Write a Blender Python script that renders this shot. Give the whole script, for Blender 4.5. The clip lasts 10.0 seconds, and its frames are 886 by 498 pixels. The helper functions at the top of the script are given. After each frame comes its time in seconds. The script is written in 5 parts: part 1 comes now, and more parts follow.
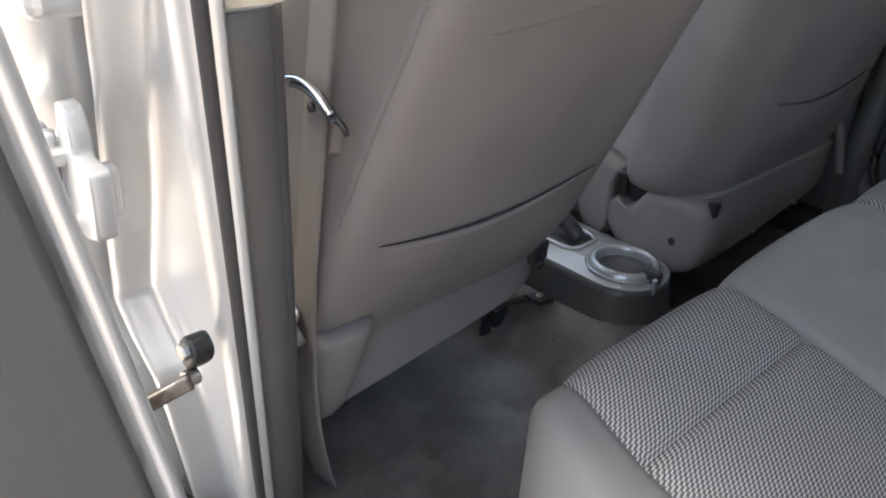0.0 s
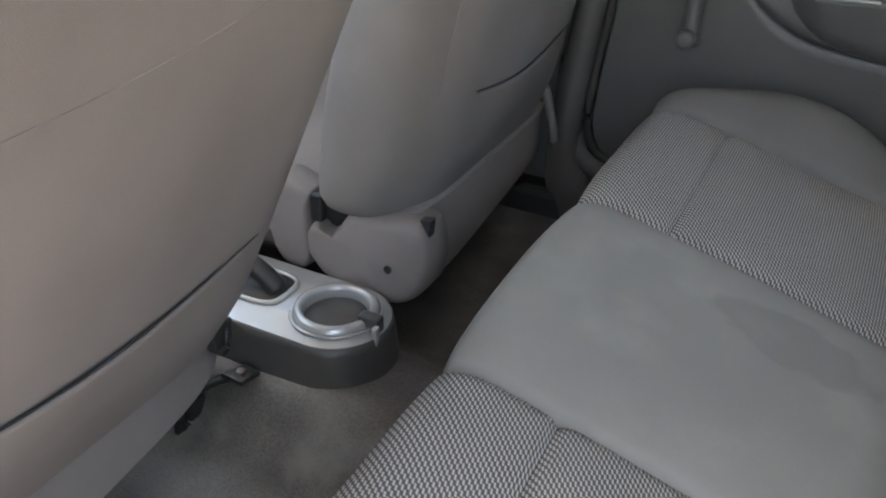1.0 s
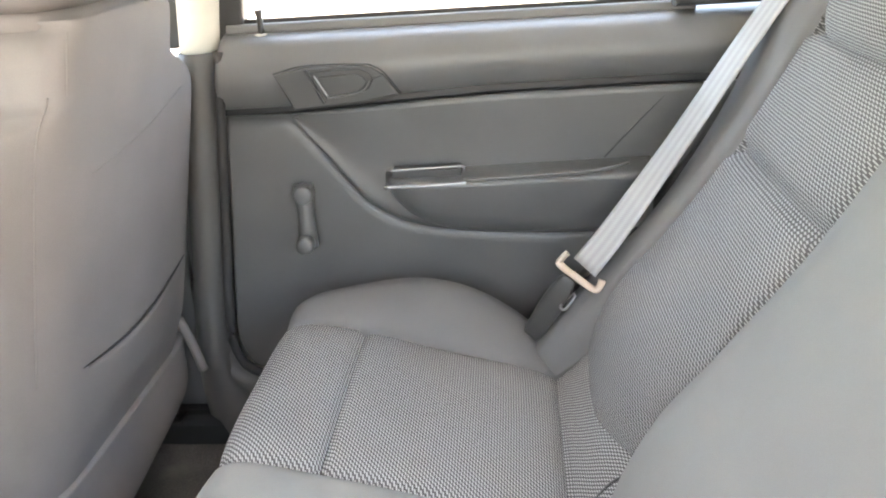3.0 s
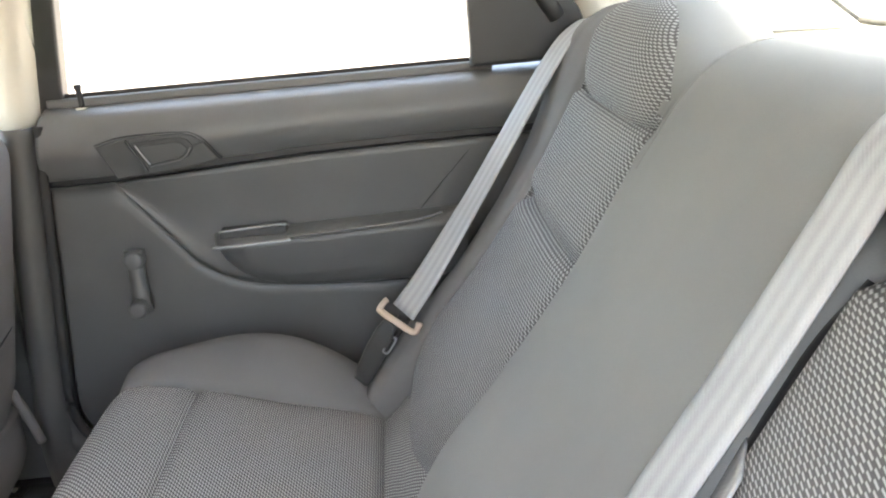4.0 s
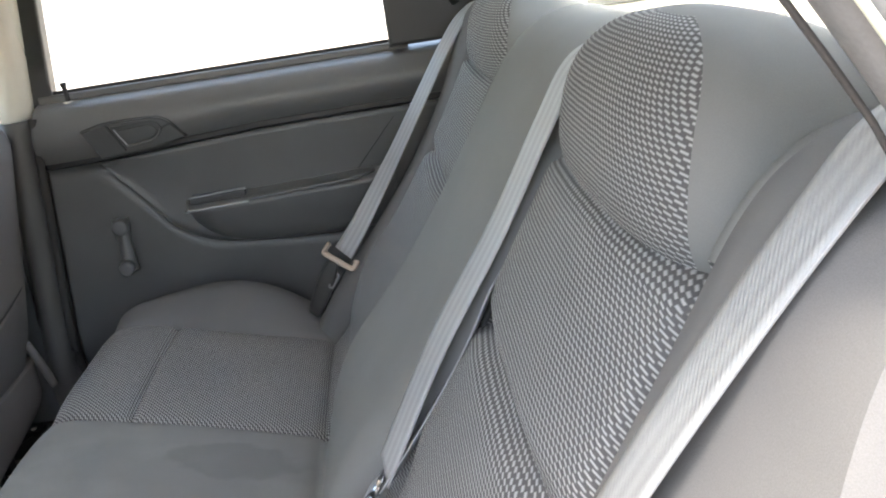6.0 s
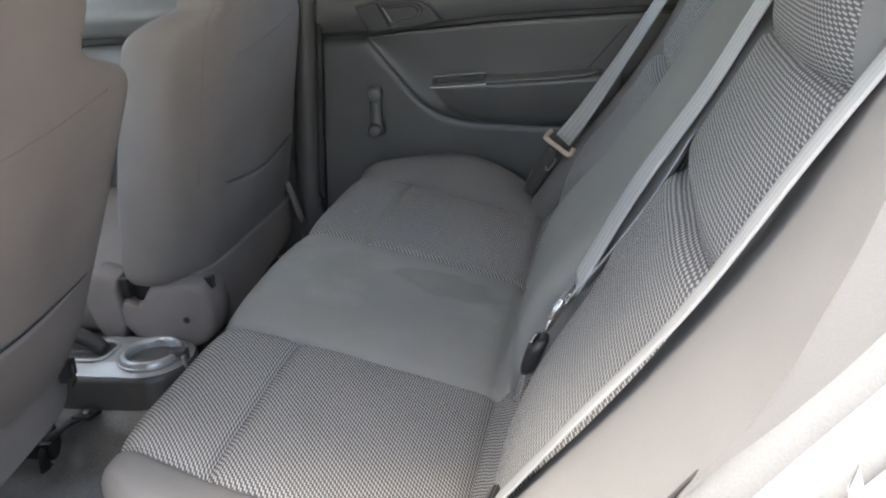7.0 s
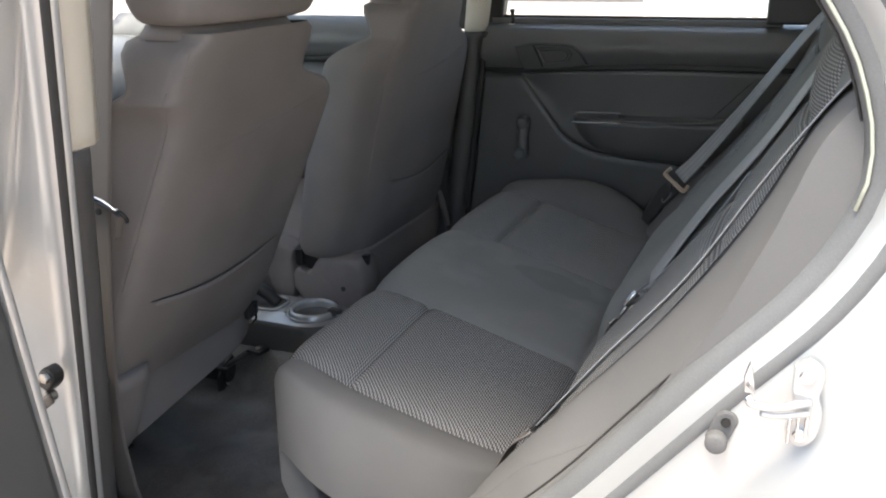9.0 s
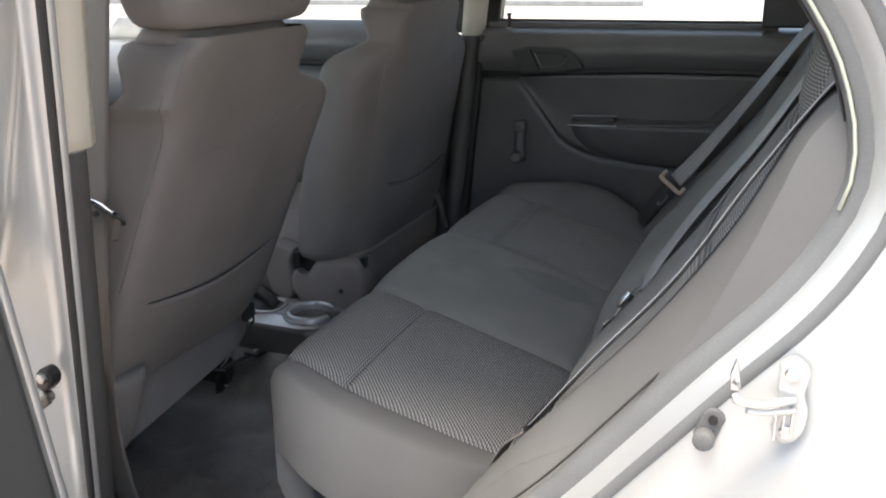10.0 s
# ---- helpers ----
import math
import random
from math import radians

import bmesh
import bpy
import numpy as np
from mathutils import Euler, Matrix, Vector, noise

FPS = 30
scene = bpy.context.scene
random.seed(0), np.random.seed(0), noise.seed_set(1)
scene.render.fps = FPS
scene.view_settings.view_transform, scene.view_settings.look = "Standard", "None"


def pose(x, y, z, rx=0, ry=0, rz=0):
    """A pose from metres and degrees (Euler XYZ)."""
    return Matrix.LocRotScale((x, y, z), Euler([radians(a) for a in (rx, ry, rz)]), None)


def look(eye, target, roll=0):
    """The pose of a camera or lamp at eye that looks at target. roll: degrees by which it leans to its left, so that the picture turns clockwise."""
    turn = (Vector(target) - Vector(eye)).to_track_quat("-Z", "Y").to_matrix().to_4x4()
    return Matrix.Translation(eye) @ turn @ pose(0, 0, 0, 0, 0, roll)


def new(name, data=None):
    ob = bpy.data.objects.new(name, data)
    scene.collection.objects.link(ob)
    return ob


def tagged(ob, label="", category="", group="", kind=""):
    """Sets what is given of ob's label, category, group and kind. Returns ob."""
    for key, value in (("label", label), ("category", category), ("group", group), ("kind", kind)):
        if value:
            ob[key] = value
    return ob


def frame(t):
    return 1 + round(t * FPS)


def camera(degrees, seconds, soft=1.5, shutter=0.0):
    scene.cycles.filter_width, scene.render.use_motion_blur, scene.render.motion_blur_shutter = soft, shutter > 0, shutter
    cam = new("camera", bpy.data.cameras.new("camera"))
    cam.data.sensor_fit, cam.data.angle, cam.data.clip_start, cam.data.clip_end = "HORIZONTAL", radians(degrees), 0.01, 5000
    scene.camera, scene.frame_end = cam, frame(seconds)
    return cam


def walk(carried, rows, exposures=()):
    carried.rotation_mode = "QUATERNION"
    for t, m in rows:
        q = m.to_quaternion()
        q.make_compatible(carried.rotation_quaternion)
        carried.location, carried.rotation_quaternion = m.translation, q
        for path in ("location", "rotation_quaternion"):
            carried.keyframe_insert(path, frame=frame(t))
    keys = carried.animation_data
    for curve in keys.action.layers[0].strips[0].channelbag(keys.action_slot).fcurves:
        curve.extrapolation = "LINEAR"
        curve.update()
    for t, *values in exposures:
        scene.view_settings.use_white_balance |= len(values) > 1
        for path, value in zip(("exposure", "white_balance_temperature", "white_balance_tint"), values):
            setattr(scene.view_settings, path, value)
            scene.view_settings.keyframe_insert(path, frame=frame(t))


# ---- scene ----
cam = camera(54.0, 10.0, soft=2.0)
PATH = [
    (0, (0.399, -0.268, 1.109), (-0.861, 0.97, 0.171), 3.2),
    (0.3, (0.329, -0.164, 1.098), (-0.776, 1.182, 0.114), 1.1),
    (0.5, (0.304, -0.097, 1.101), (-0.709, 1.294, 0.082), 0.9),
    (1, (0.271, 0.021, 1.102), (-0.499, 1.558, 0.08), 1.4),
    (1.5, (0.271, 0.091, 1.133), (-0.311, 1.746, 0.173), 1.1),
    (2, (0.273, 0.13, 1.154), (-0.197, 1.863, 0.273), -1.3),
    (2.5, (0.303, 0.145, 1.161), (-0.03, 1.949, 0.365), -2.7),
    (3, (0.339, 0.13, 1.18), (0.161, 1.982, 0.444), -3.9),
    (3.2, (0.357, 0.114, 1.196), (0.243, 1.97, 0.458), -4.7),
    (4.3, (0.487, 0.03, 1.193), (0.598, 1.933, 0.586), -5.8),
    (4.5, (0.508, 0.001, 1.208), (0.637, 1.903, 0.605), -7.1),
    (5, (0.55, -0.063, 1.208), (0.73, 1.834, 0.599), -8.2),
    (5.2, (0.556, -0.096, 1.206), (0.749, 1.802, 0.605), -8.7),
    (6.3, (0.563, -0.281, 1.177), (0.508, 1.593, 0.482), -8.7),
    (6.5, (0.56, -0.323, 1.163), (0.422, 1.537, 0.439), -8.5),
    (6.8, (0.562, -0.37, 1.147), (0.258, 1.462, 0.378), -7.0),
    (7, (0.555, -0.429, 1.147), (0.134, 1.384, 0.416), -4.7),
    (7.5, (0.591, -0.553, 1.171), (0.016, 1.244, 0.506), -1.5),
    (8, (0.654, -0.656, 1.189), (-0.014, 1.119, 0.555), -0.3),
    (8.5, (0.686, -0.702, 1.189), (-0.06, 1.042, 0.556), -0.6),
    (9, (0.683, -0.703, 1.187), (-0.065, 1.036, 0.543), -0.9),
    (9.5, (0.686, -0.706, 1.185), (-0.063, 1.036, 0.546), -0.9),
    (10, (0.695, -0.708, 1.186), (-0.057, 1.034, 0.551), -1.0),
]
EXPOSURES = [(0.0, 2.64, 7000, 6), (0.5, 2.9, 7450, 6), (1.0, 3.22, 7550, 7), (1.3, 4.05, 7650, 7), (1.5, 4.2, 7750, 8), (2.0, 4.5, 7750, 8), (2.5, 4.62, 7850, 9), (3.0, 4.6, 7850, 9), (4.5, 3.7, 7750, 8), (5.2, 3.45, 7650, 8), (6.3, 3.15, 7250, 7), (6.5, 3.1, 7250, 6), (7.0, 3.0, 7250, 7), (7.5, 3.05, 7250, 8), (8.0, 2.85, 7150, 8), (8.5, 2.35, 7050, 6), (9.0, 2.05, 7050, 6), (10.0, 1.95, 7050, 6)]
walk(cam, [(t, look(eye, target, roll)) for t, eye, target, roll in PATH], EXPOSURES)

# ---------------------------------------------------------------- world and lights
world = bpy.data.worlds.new("sky")
scene.world = world
world.use_nodes = True
wn = world.node_tree
sky = wn.nodes.new("ShaderNodeTexSky")
sky.sky_type = "NISHITA"
sky.sun_disc = False
sky.sun_elevation = radians(73)
sky.sun_rotation = radians(202)
sky.air_density, sky.dust_density = 1.0, 3.0
wn.links.new(sky.outputs[0], wn.nodes["Background"].inputs[0])
wn.nodes["Background"].inputs[1].default_value = 0.15

sun_data = bpy.data.lights.new("sun", "SUN")
sun_data.energy = 1.6
sun_data.angle = radians(28)
sun_data.color = (1.0, 0.96, 0.9)
sun = new("sun", sun_data)
sun.matrix_world = look((-0.4, -1.75, 7.0), (0.3, 0.0, 0.6))

# ---------------------------------------------------------------- materials


def mat(name, base, rough=0.6, metal=0.0, mottle=0.15, mottle_scale=9.0, grain=900.0, bump=0.15, coords="Object", spec=0.5, dirt=None, dirt_scale=4.0, dirt_low=0.5, dirt_high=0.7):
    """A surface with broad mottling, fine grain and, if wished, stains of another colour."""
    m = bpy.data.materials.new(name)
    m.use_nodes = True
    nt = m.node_tree
    b = nt.nodes["Principled BSDF"]
    b.inputs["Roughness"].default_value = rough
    b.inputs["Metallic"].default_value = metal
    b.inputs["Specular IOR Level"].default_value = spec
    tc = nt.nodes.new("ShaderNodeTexCoord")
    n1 = nt.nodes.new("ShaderNodeTexNoise")
    n1.inputs["Scale"].default_value, n1.inputs["Detail"].default_value = mottle_scale, 5
    n2 = nt.nodes.new("ShaderNodeTexNoise")
    n2.inputs["Scale"].default_value, n2.inputs["Detail"].default_value = grain, 2
    for n in (n1, n2):
        nt.links.new(tc.outputs[coords], n.inputs["Vector"])
    ramp = nt.nodes.new("ShaderNodeMapRange")
    ramp.inputs["From Min"].default_value, ramp.inputs["From Max"].default_value = 0.3, 0.7
    ramp.inputs["To Min"].default_value, ramp.inputs["To Max"].default_value = 1 - mottle, 1 + mottle
    nt.links.new(n1.outputs["Fac"], ramp.inputs["Value"])
    mul = nt.nodes.new("ShaderNodeMixRGB")
    mul.blend_type, mul.inputs["Fac"].default_value = "MULTIPLY", 1.0
    mul.inputs["Color1"].default_value = (*base, 1)
    nt.links.new(ramp.outputs[0], mul.inputs["Color2"])
    grainr = nt.nodes.new("ShaderNodeMapRange")
    grainr.inputs["From Min"].default_value, grainr.inputs["From Max"].default_value = 0.3, 0.7
    grainr.inputs["To Min"].default_value, grainr.inputs["To Max"].default_value = 1 - mottle * 0.7, 1 + mottle * 0.7
    nt.links.new(n2.outputs["Fac"], grainr.inputs["Value"])
    mul2 = nt.nodes.new("ShaderNodeMixRGB")
    mul2.blend_type, mul2.inputs["Fac"].default_value = "MULTIPLY", 1.0
    nt.links.new(mul.outputs[0], mul2.inputs["Color1"])
    nt.links.new(grainr.outputs[0], mul2.inputs["Color2"])
    out = mul2.outputs[0]
    if dirt:
        n3 = nt.nodes.new("ShaderNodeTexNoise")
        n3.inputs["Scale"].default_value, n3.inputs["Detail"].default_value = dirt_scale, 6
        nt.links.new(tc.outputs[coords], n3.inputs["Vector"])
        dr = nt.nodes.new("ShaderNodeMapRange")
        dr.inputs["From Min"].default_value, dr.inputs["From Max"].default_value = dirt_low, dirt_high
        nt.links.new(n3.outputs["Fac"], dr.inputs["Value"])
        dm = nt.nodes.new("ShaderNodeMixRGB")
        nt.links.new(dr.outputs[0], dm.inputs["Fac"])
        nt.links.new(out, dm.inputs["Color1"])
        dm.inputs["Color2"].default_value = (*dirt, 1)
        out = dm.outputs[0]
    nt.links.new(out, b.inputs["Base Color"])
    if bump:
        bp = nt.nodes.new("ShaderNodeBump")
        bp.inputs["Strength"].default_value, bp.inputs["Distance"].default_value = bump, 0.001
        nt.links.new(n2.outputs["Fac"], bp.inputs["Height"])
        nt.links.new(bp.outputs[0], b.inputs["Normal"])
    return m


def weave_mat(name, dark, light, long=0.0072, row=0.0033, tilt=0.55, thick=0.25, reach=0.38):
    """Woven cloth: slanting light dashes in staggered rows on a dark ground. UVs are metres."""
    m = mat(name, dark, 0.85, mottle=0.1, coords="Object", bump=0)
    nt = m.node_tree
    b = nt.nodes["Principled BSDF"]

    def calc(op, a, other=None, third=None):
        n = nt.nodes.new("ShaderNodeMath")
        n.operation = op
        for k, value in enumerate((a, other, third)):
            if value is None:
                continue
            if isinstance(value, (int, float)):
                n.inputs[k].default_value = value
            else:
                nt.links.new(value, n.inputs[k])
        return n.outputs[0]

    def soft(value, edge, blur):
        n = nt.nodes.new("ShaderNodeMapRange")
        n.interpolation_type = "SMOOTHSTEP"
        n.inputs["From Min"].default_value, n.inputs["From Max"].default_value = edge + blur, edge - blur
        nt.links.new(value, n.inputs["Value"])
        return n.outputs[0]

    uv = nt.nodes.new("ShaderNodeUVMap")
    uv.uv_map = "UVMap"
    wob = nt.nodes.new("ShaderNodeTexNoise")
    wob.inputs["Scale"].default_value = 60
    nt.links.new(uv.outputs[0], wob.inputs["Vector"])
    add = nt.nodes.new("ShaderNodeMixRGB")
    add.blend_type, add.inputs["Fac"].default_value = "ADD", 0.0012
    nt.links.new(uv.outputs[0], add.inputs["Color1"])
    nt.links.new(wob.outputs["Color"], add.inputs["Color2"])
    sep = nt.nodes.new("ShaderNodeSeparateXYZ")
    nt.links.new(add.outputs[0], sep.inputs[0])
    rows = calc("DIVIDE", sep.outputs[1], row)
    index = calc("FLOOR", rows)
    along = calc("FRACT", calc("MULTIPLY_ADD", index, 0.5, calc("DIVIDE", sep.outputs[0], long)))
    along = calc("SUBTRACT", along, 0.5)
    across = calc("MULTIPLY_ADD", along, tilt, calc("SUBTRACT", calc("FRACT", rows), 0.5))
    fac = calc("MULTIPLY", soft(calc("ABSOLUTE", across), thick, 0.13), soft(calc("ABSOLUTE", along), reach, 0.08))
    old = b.inputs["Base Color"].links[0].from_socket
    mx = nt.nodes.new("ShaderNodeMixRGB")
    nt.links.new(fac, mx.inputs["Fac"])
    mx.inputs["Color2"].default_value = (*light, 1)
    nt.links.new(old, mx.inputs["Color1"])
    nt.links.new(mx.outputs[0], b.inputs["Base Color"])
    bp = nt.nodes.new("ShaderNodeBump")
    bp.inputs["Strength"].default_value, bp.inputs["Distance"].default_value = 0.45, 0.0012
    nt.links.new(fac, bp.inputs["Height"])
    nt.links.new(bp.outputs[0], b.inputs["Normal"])
    return m


def belt_mat(name, base):
    """Seat-belt webbing: fine ribs across, three broad stripes along. UV u is across, in metres."""
    m = mat(name, base, 0.55, mottle=0.08, bump=0)
    nt = m.node_tree
    b = nt.nodes["Principled BSDF"]
    uv = nt.nodes.new("ShaderNodeUVMap")
    uv.uv_map = "UVMap"
    wv = nt.nodes.new("ShaderNodeTexWave")
    wv.wave_type, wv.bands_direction = "BANDS", "X"
    wv.inputs["Scale"].default_value = 26.0
    nt.links.new(uv.outputs[0], wv.inputs["Vector"])
    rib = nt.nodes.new("ShaderNodeTexWave")
    rib.wave_type, rib.bands_direction = "BANDS", "DIAGONAL"
    rib.inputs["Scale"].default_value = 160.0
    nt.links.new(uv.outputs[0], rib.inputs["Vector"])
    old = b.inputs["Base Color"].links[0].from_socket
    mr = nt.nodes.new("ShaderNodeMapRange")
    mr.inputs["To Min"].default_value, mr.inputs["To Max"].default_value = 0.86, 1.06
    nt.links.new(wv.outputs["Fac"], mr.inputs["Value"])
    mx = nt.nodes.new("ShaderNodeMixRGB")
    mx.blend_type, mx.inputs["Fac"].default_value = "MULTIPLY", 1.0
    nt.links.new(old, mx.inputs["Color1"])
    nt.links.new(mr.outputs[0], mx.inputs["Color2"])
    nt.links.new(mx.outputs[0], b.inputs["Base Color"])
    bp = nt.nodes.new("ShaderNodeBump")
    bp.inputs["Strength"].default_value, bp.inputs["Distance"].default_value = 0.4, 0.0006
    nt.links.new(rib.outputs["Fac"], bp.inputs["Height"])
    nt.links.new(bp.outputs[0], b.inputs["Normal"])
    return m


COVER = mat("seat_cover_cloth", (0.176, 0.159, 0.151), 0.9, mottle=0.1, mottle_scale=6, grain=1400, bump=0.25, spec=0.25)
COVER_SIDE = mat("seat_side_cloth", (0.17, 0.155, 0.145), 0.87, mottle=0.1, mottle_scale=6, grain=1400, bump=0.2, spec=0.3)
CLOTH = mat("plain_grey_cloth", (0.19, 0.19, 0.184), 0.9, mottle=0.07, mottle_scale=5, grain=1500, bump=0.2, spec=0.25)
CLOTH_END = mat("brown_grey_cloth", (0.152, 0.149, 0.147), 0.88, mottle=0.09, mottle_scale=5, grain=1500, bump=0.2, spec=0.25)
CLOTH_SEAT = mat("plain_seat_cloth", (0.215, 0.213, 0.205), 0.85, mottle=0.09, mottle_scale=5, grain=1500, bump=0.2, spec=0.3, dirt=(0.25, 0.248, 0.238), dirt_scale=9.0, dirt_low=0.5, dirt_high=0.75)


def add_stain(m, centre, size, colour):
    """A soft-edged damp mark of irregular outline at a place."""
    nt = m.node_tree
    bs = nt.nodes["Principled BSDF"]
    old = bs.inputs["Base Color"].links[0].from_socket
    tc = nt.nodes.new("ShaderNodeTexCoord")
    mp = nt.nodes.new("ShaderNodeMapping")
    mp.inputs["Location"].default_value = [-k / q for k, q in zip(centre, size)]
    mp.inputs["Scale"].default_value = [1 / q for q in size]
    nt.links.new(tc.outputs["Object"], mp.inputs["Vector"])
    ln = nt.nodes.new("ShaderNodeVectorMath")
    ln.operation = "LENGTH"
    nt.links.new(mp.outputs[0], ln.inputs[0])
    nz = nt.nodes.new("ShaderNodeTexNoise")
    nz.inputs["Scale"].default_value, nz.inputs["Detail"].default_value = 22, 3
    nt.links.new(tc.outputs["Object"], nz.inputs["Vector"])
    ad = nt.nodes.new("ShaderNodeMath")
    ad.operation = "MULTIPLY_ADD"
    nt.links.new(nz.outputs["Fac"], ad.inputs[0])
    ad.inputs[1].default_value = 1.1
    nt.links.new(ln.outputs["Value"], ad.inputs[2])
    mr = nt.nodes.new("ShaderNodeMapRange")
    mr.inputs["From Min"].default_value, mr.inputs["From Max"].default_value = 1.65, 1.45
    mr.inputs["To Max"].default_value = 0.28
    nt.links.new(ad.outputs[0], mr.inputs["Value"])
    mx = nt.nodes.new("ShaderNodeMixRGB")
    nt.links.new(mr.outputs[0], mx.inputs["Fac"])
    nt.links.new(old, mx.inputs["Color1"])
    mx.inputs["Color2"].default_value = (*colour, 1)
    nt.links.new(mx.outputs[0], bs.inputs["Base Color"])


add_stain(CLOTH_SEAT, (0.275, 0.795, 0.59), (0.085, 0.04, 0.1), (0.11, 0.108, 0.105))
WEAVE = weave_mat("woven_cloth", (0.072, 0.069, 0.068), (0.4, 0.392, 0.383), 0.0064, 0.0034)
WEAVE_BACK = weave_mat("woven_back_cloth", (0.084, 0.083, 0.083), (0.37, 0.368, 0.365), 0.0066, 0.0036, -0.5, 0.19, 0.42)
DOOR = mat("door_plastic", (0.105, 0.104, 0.102), 0.36, mottle=0.08, mottle_scale=7, grain=1100, bump=0.35)
DOOR_TOP = mat("door_top_plastic", (0.115, 0.113, 0.111), 0.38, mottle=0.08, mottle_scale=7, grain=1100, bump=0.35)
DARK = mat("black_plastic", (0.022, 0.022, 0.023), 0.45, mottle=0.1, grain=800, bump=0.2)
PILLAR = mat("pillar_plastic", (0.088, 0.084, 0.081), 0.5, mottle=0.08, grain=900, bump=0.3)
BEIGE = mat("beige_trim", (0.62, 0.58, 0.5), 0.7, mottle=0.05, grain=900, bump=0.15)
LINER = mat("headliner_cloth", (0.78, 0.77, 0.71), 0.95, mottle=0.05, grain=700, bump=0.3)
SHELF = mat("shelf_felt", (0.24, 0.236, 0.21), 0.95, mottle=0.08, grain=700, bump=0.3)
FLOOR = mat("vinyl_floor", (0.097, 0.087, 0.078), 0.45, mottle=0.35, mottle_scale=9, grain=300, bump=0.3, dirt=(0.18, 0.165, 0.148), dirt_scale=8, dirt_low=0.54, dirt_high=0.74)
SILVER = mat("silver_paint", (0.54, 0.542, 0.538), 0.34, metal=0.5, mottle=0.03, grain=2500, bump=0.03)
RUBBER = mat("door_seal_rubber", (0.045, 0.043, 0.042), 0.75, mottle=0.1, grain=600, bump=0.2, spec=0.25)
STOP_RUBBER = mat("grey_stop_rubber", (0.13, 0.128, 0.127), 0.7, mottle=0.12, grain=600, bump=0.2, spec=0.3)
SEAL_GREY = mat("grey_seal_rubber", (0.15, 0.152, 0.153), 0.55, mottle=0.1, grain=600, bump=0.2)
STEEL = mat("bare_steel", (0.45, 0.43, 0.4), 0.35, metal=1.0, mottle=0.25, mottle_scale=60, grain=700, bump=0.2, dirt=(0.16, 0.09, 0.05), dirt_scale=40)
RUST = mat("worn_strap_steel", (0.2, 0.18, 0.165), 0.45, metal=0.7, mottle=0.3, mottle_scale=60, grain=700, bump=0.25, dirt=(0.09, 0.065, 0.05), dirt_scale=50)
BLACK_STEEL = mat("black_steel", (0.02, 0.02, 0.02), 0.4, metal=0.3, mottle=0.3, mottle_scale=40, grain=500, bump=0.3)
CHROME = mat("chrome", (0.75, 0.75, 0.76), 0.18, metal=1.0, mottle=0.05, grain=500, bump=0.05)
BELT = belt_mat("belt_webbing", (0.34, 0.345, 0.35))
BELT_FRONT = belt_mat("front_belt_webbing", (0.145, 0.13, 0.12))
TAN = mat("tan_plastic", (0.5, 0.4, 0.32), 0.45, mottle=0.06, bump=0.1)
CONSOLE_TOP = mat("grey_console_plastic", (0.36, 0.365, 0.37), 0.2, metal=0.35, mottle=0.05, grain=900, bump=0.15, spec=0.6)
CONSOLE_BODY = mat("dark_console_plastic", (0.05, 0.049, 0.048), 0.4, mottle=0.1, grain=700, bump=0.2, dirt=(0.07, 0.062, 0.055), dirt_scale=14)
GROUND = mat("concrete_yard", (0.41, 0.35, 0.31), 0.9, mottle=0.12, mottle_scale=0.6, grain=40, bump=0.2)
WHITE_WALL = mat("white_wall_paint", (0.8, 0.79, 0.76), 0.8, mottle=0.06, mottle_scale=0.8, grain=50, bump=0.15)
SAND_WALL = mat("sand_wall_paint", (0.55, 0.47, 0.4), 0.85, mottle=0.1, mottle_scale=0.3, grain=10, bump=0.1)
GREEN = mat("pale_green_paint", (0.35, 0.5, 0.42), 0.6, mottle=0.08, mottle_scale=1, grain=60, bump=0.1)
BEZEL = mat("handle_plastic", (0.05, 0.05, 0.05), 0.6, mottle=0.06, grain=1100, bump=0.25)
FLANGE = mat("pale_flange", (0.5, 0.52, 0.42), 0.5, mottle=0.05, bump=0.05)
BLUE_GREY = mat("blue_grey_backdrop", (0.012, 0.015, 0.024), 0.7, mottle=0.2, mottle_scale=0.5, grain=20, bump=0.1)
PALE_IRON = mat("pale_iron_paint", (0.6, 0.6, 0.6), 0.6, grain=80, bump=0.1)
IRON = mat("grey_iron", (0.25, 0.25, 0.26), 0.5, metal=0.4, grain=80, bump=0.1)

GLASS = bpy.data.materials.new("window_glass")
GLASS.use_nodes = True
gb = GLASS.node_tree.nodes["Principled BSDF"]
gb.inputs["Base Color"].default_value = (0.93, 0.97, 0.95, 1)
gb.inputs["Roughness"].default_value = 0.02
gb.inputs["IOR"].default_value = 1.05
gb.inputs["Transmission Weight"].default_value = 1.0

# ---------------------------------------------------------------- mesh helpers


def finish(bm, smooth):
    bmesh.ops.recalc_face_normals(bm, faces=bm.faces)
    for f in bm.faces:
        f.smooth = smooth


def part(name, bm, material, parent=None, label="", smooth=True):
    """One mesh object from a bmesh, under a thing or part."""
    finish(bm, smooth)
    me = bpy.data.meshes.new(name)
    bm.to_mesh(me)
    bm.free()
    me.materials.append(material)
    ob = new(name, me)
    if parent:
        ob.parent = parent
    if label:
        tagged(ob, label)
    return ob


def thing(name, label, category, group="", at=(0, 0, 0), kind=""):
    e = new(name)
    e.empty_display_size = 0.05
    e.location = at
    return tagged(e, label, category, group, kind)


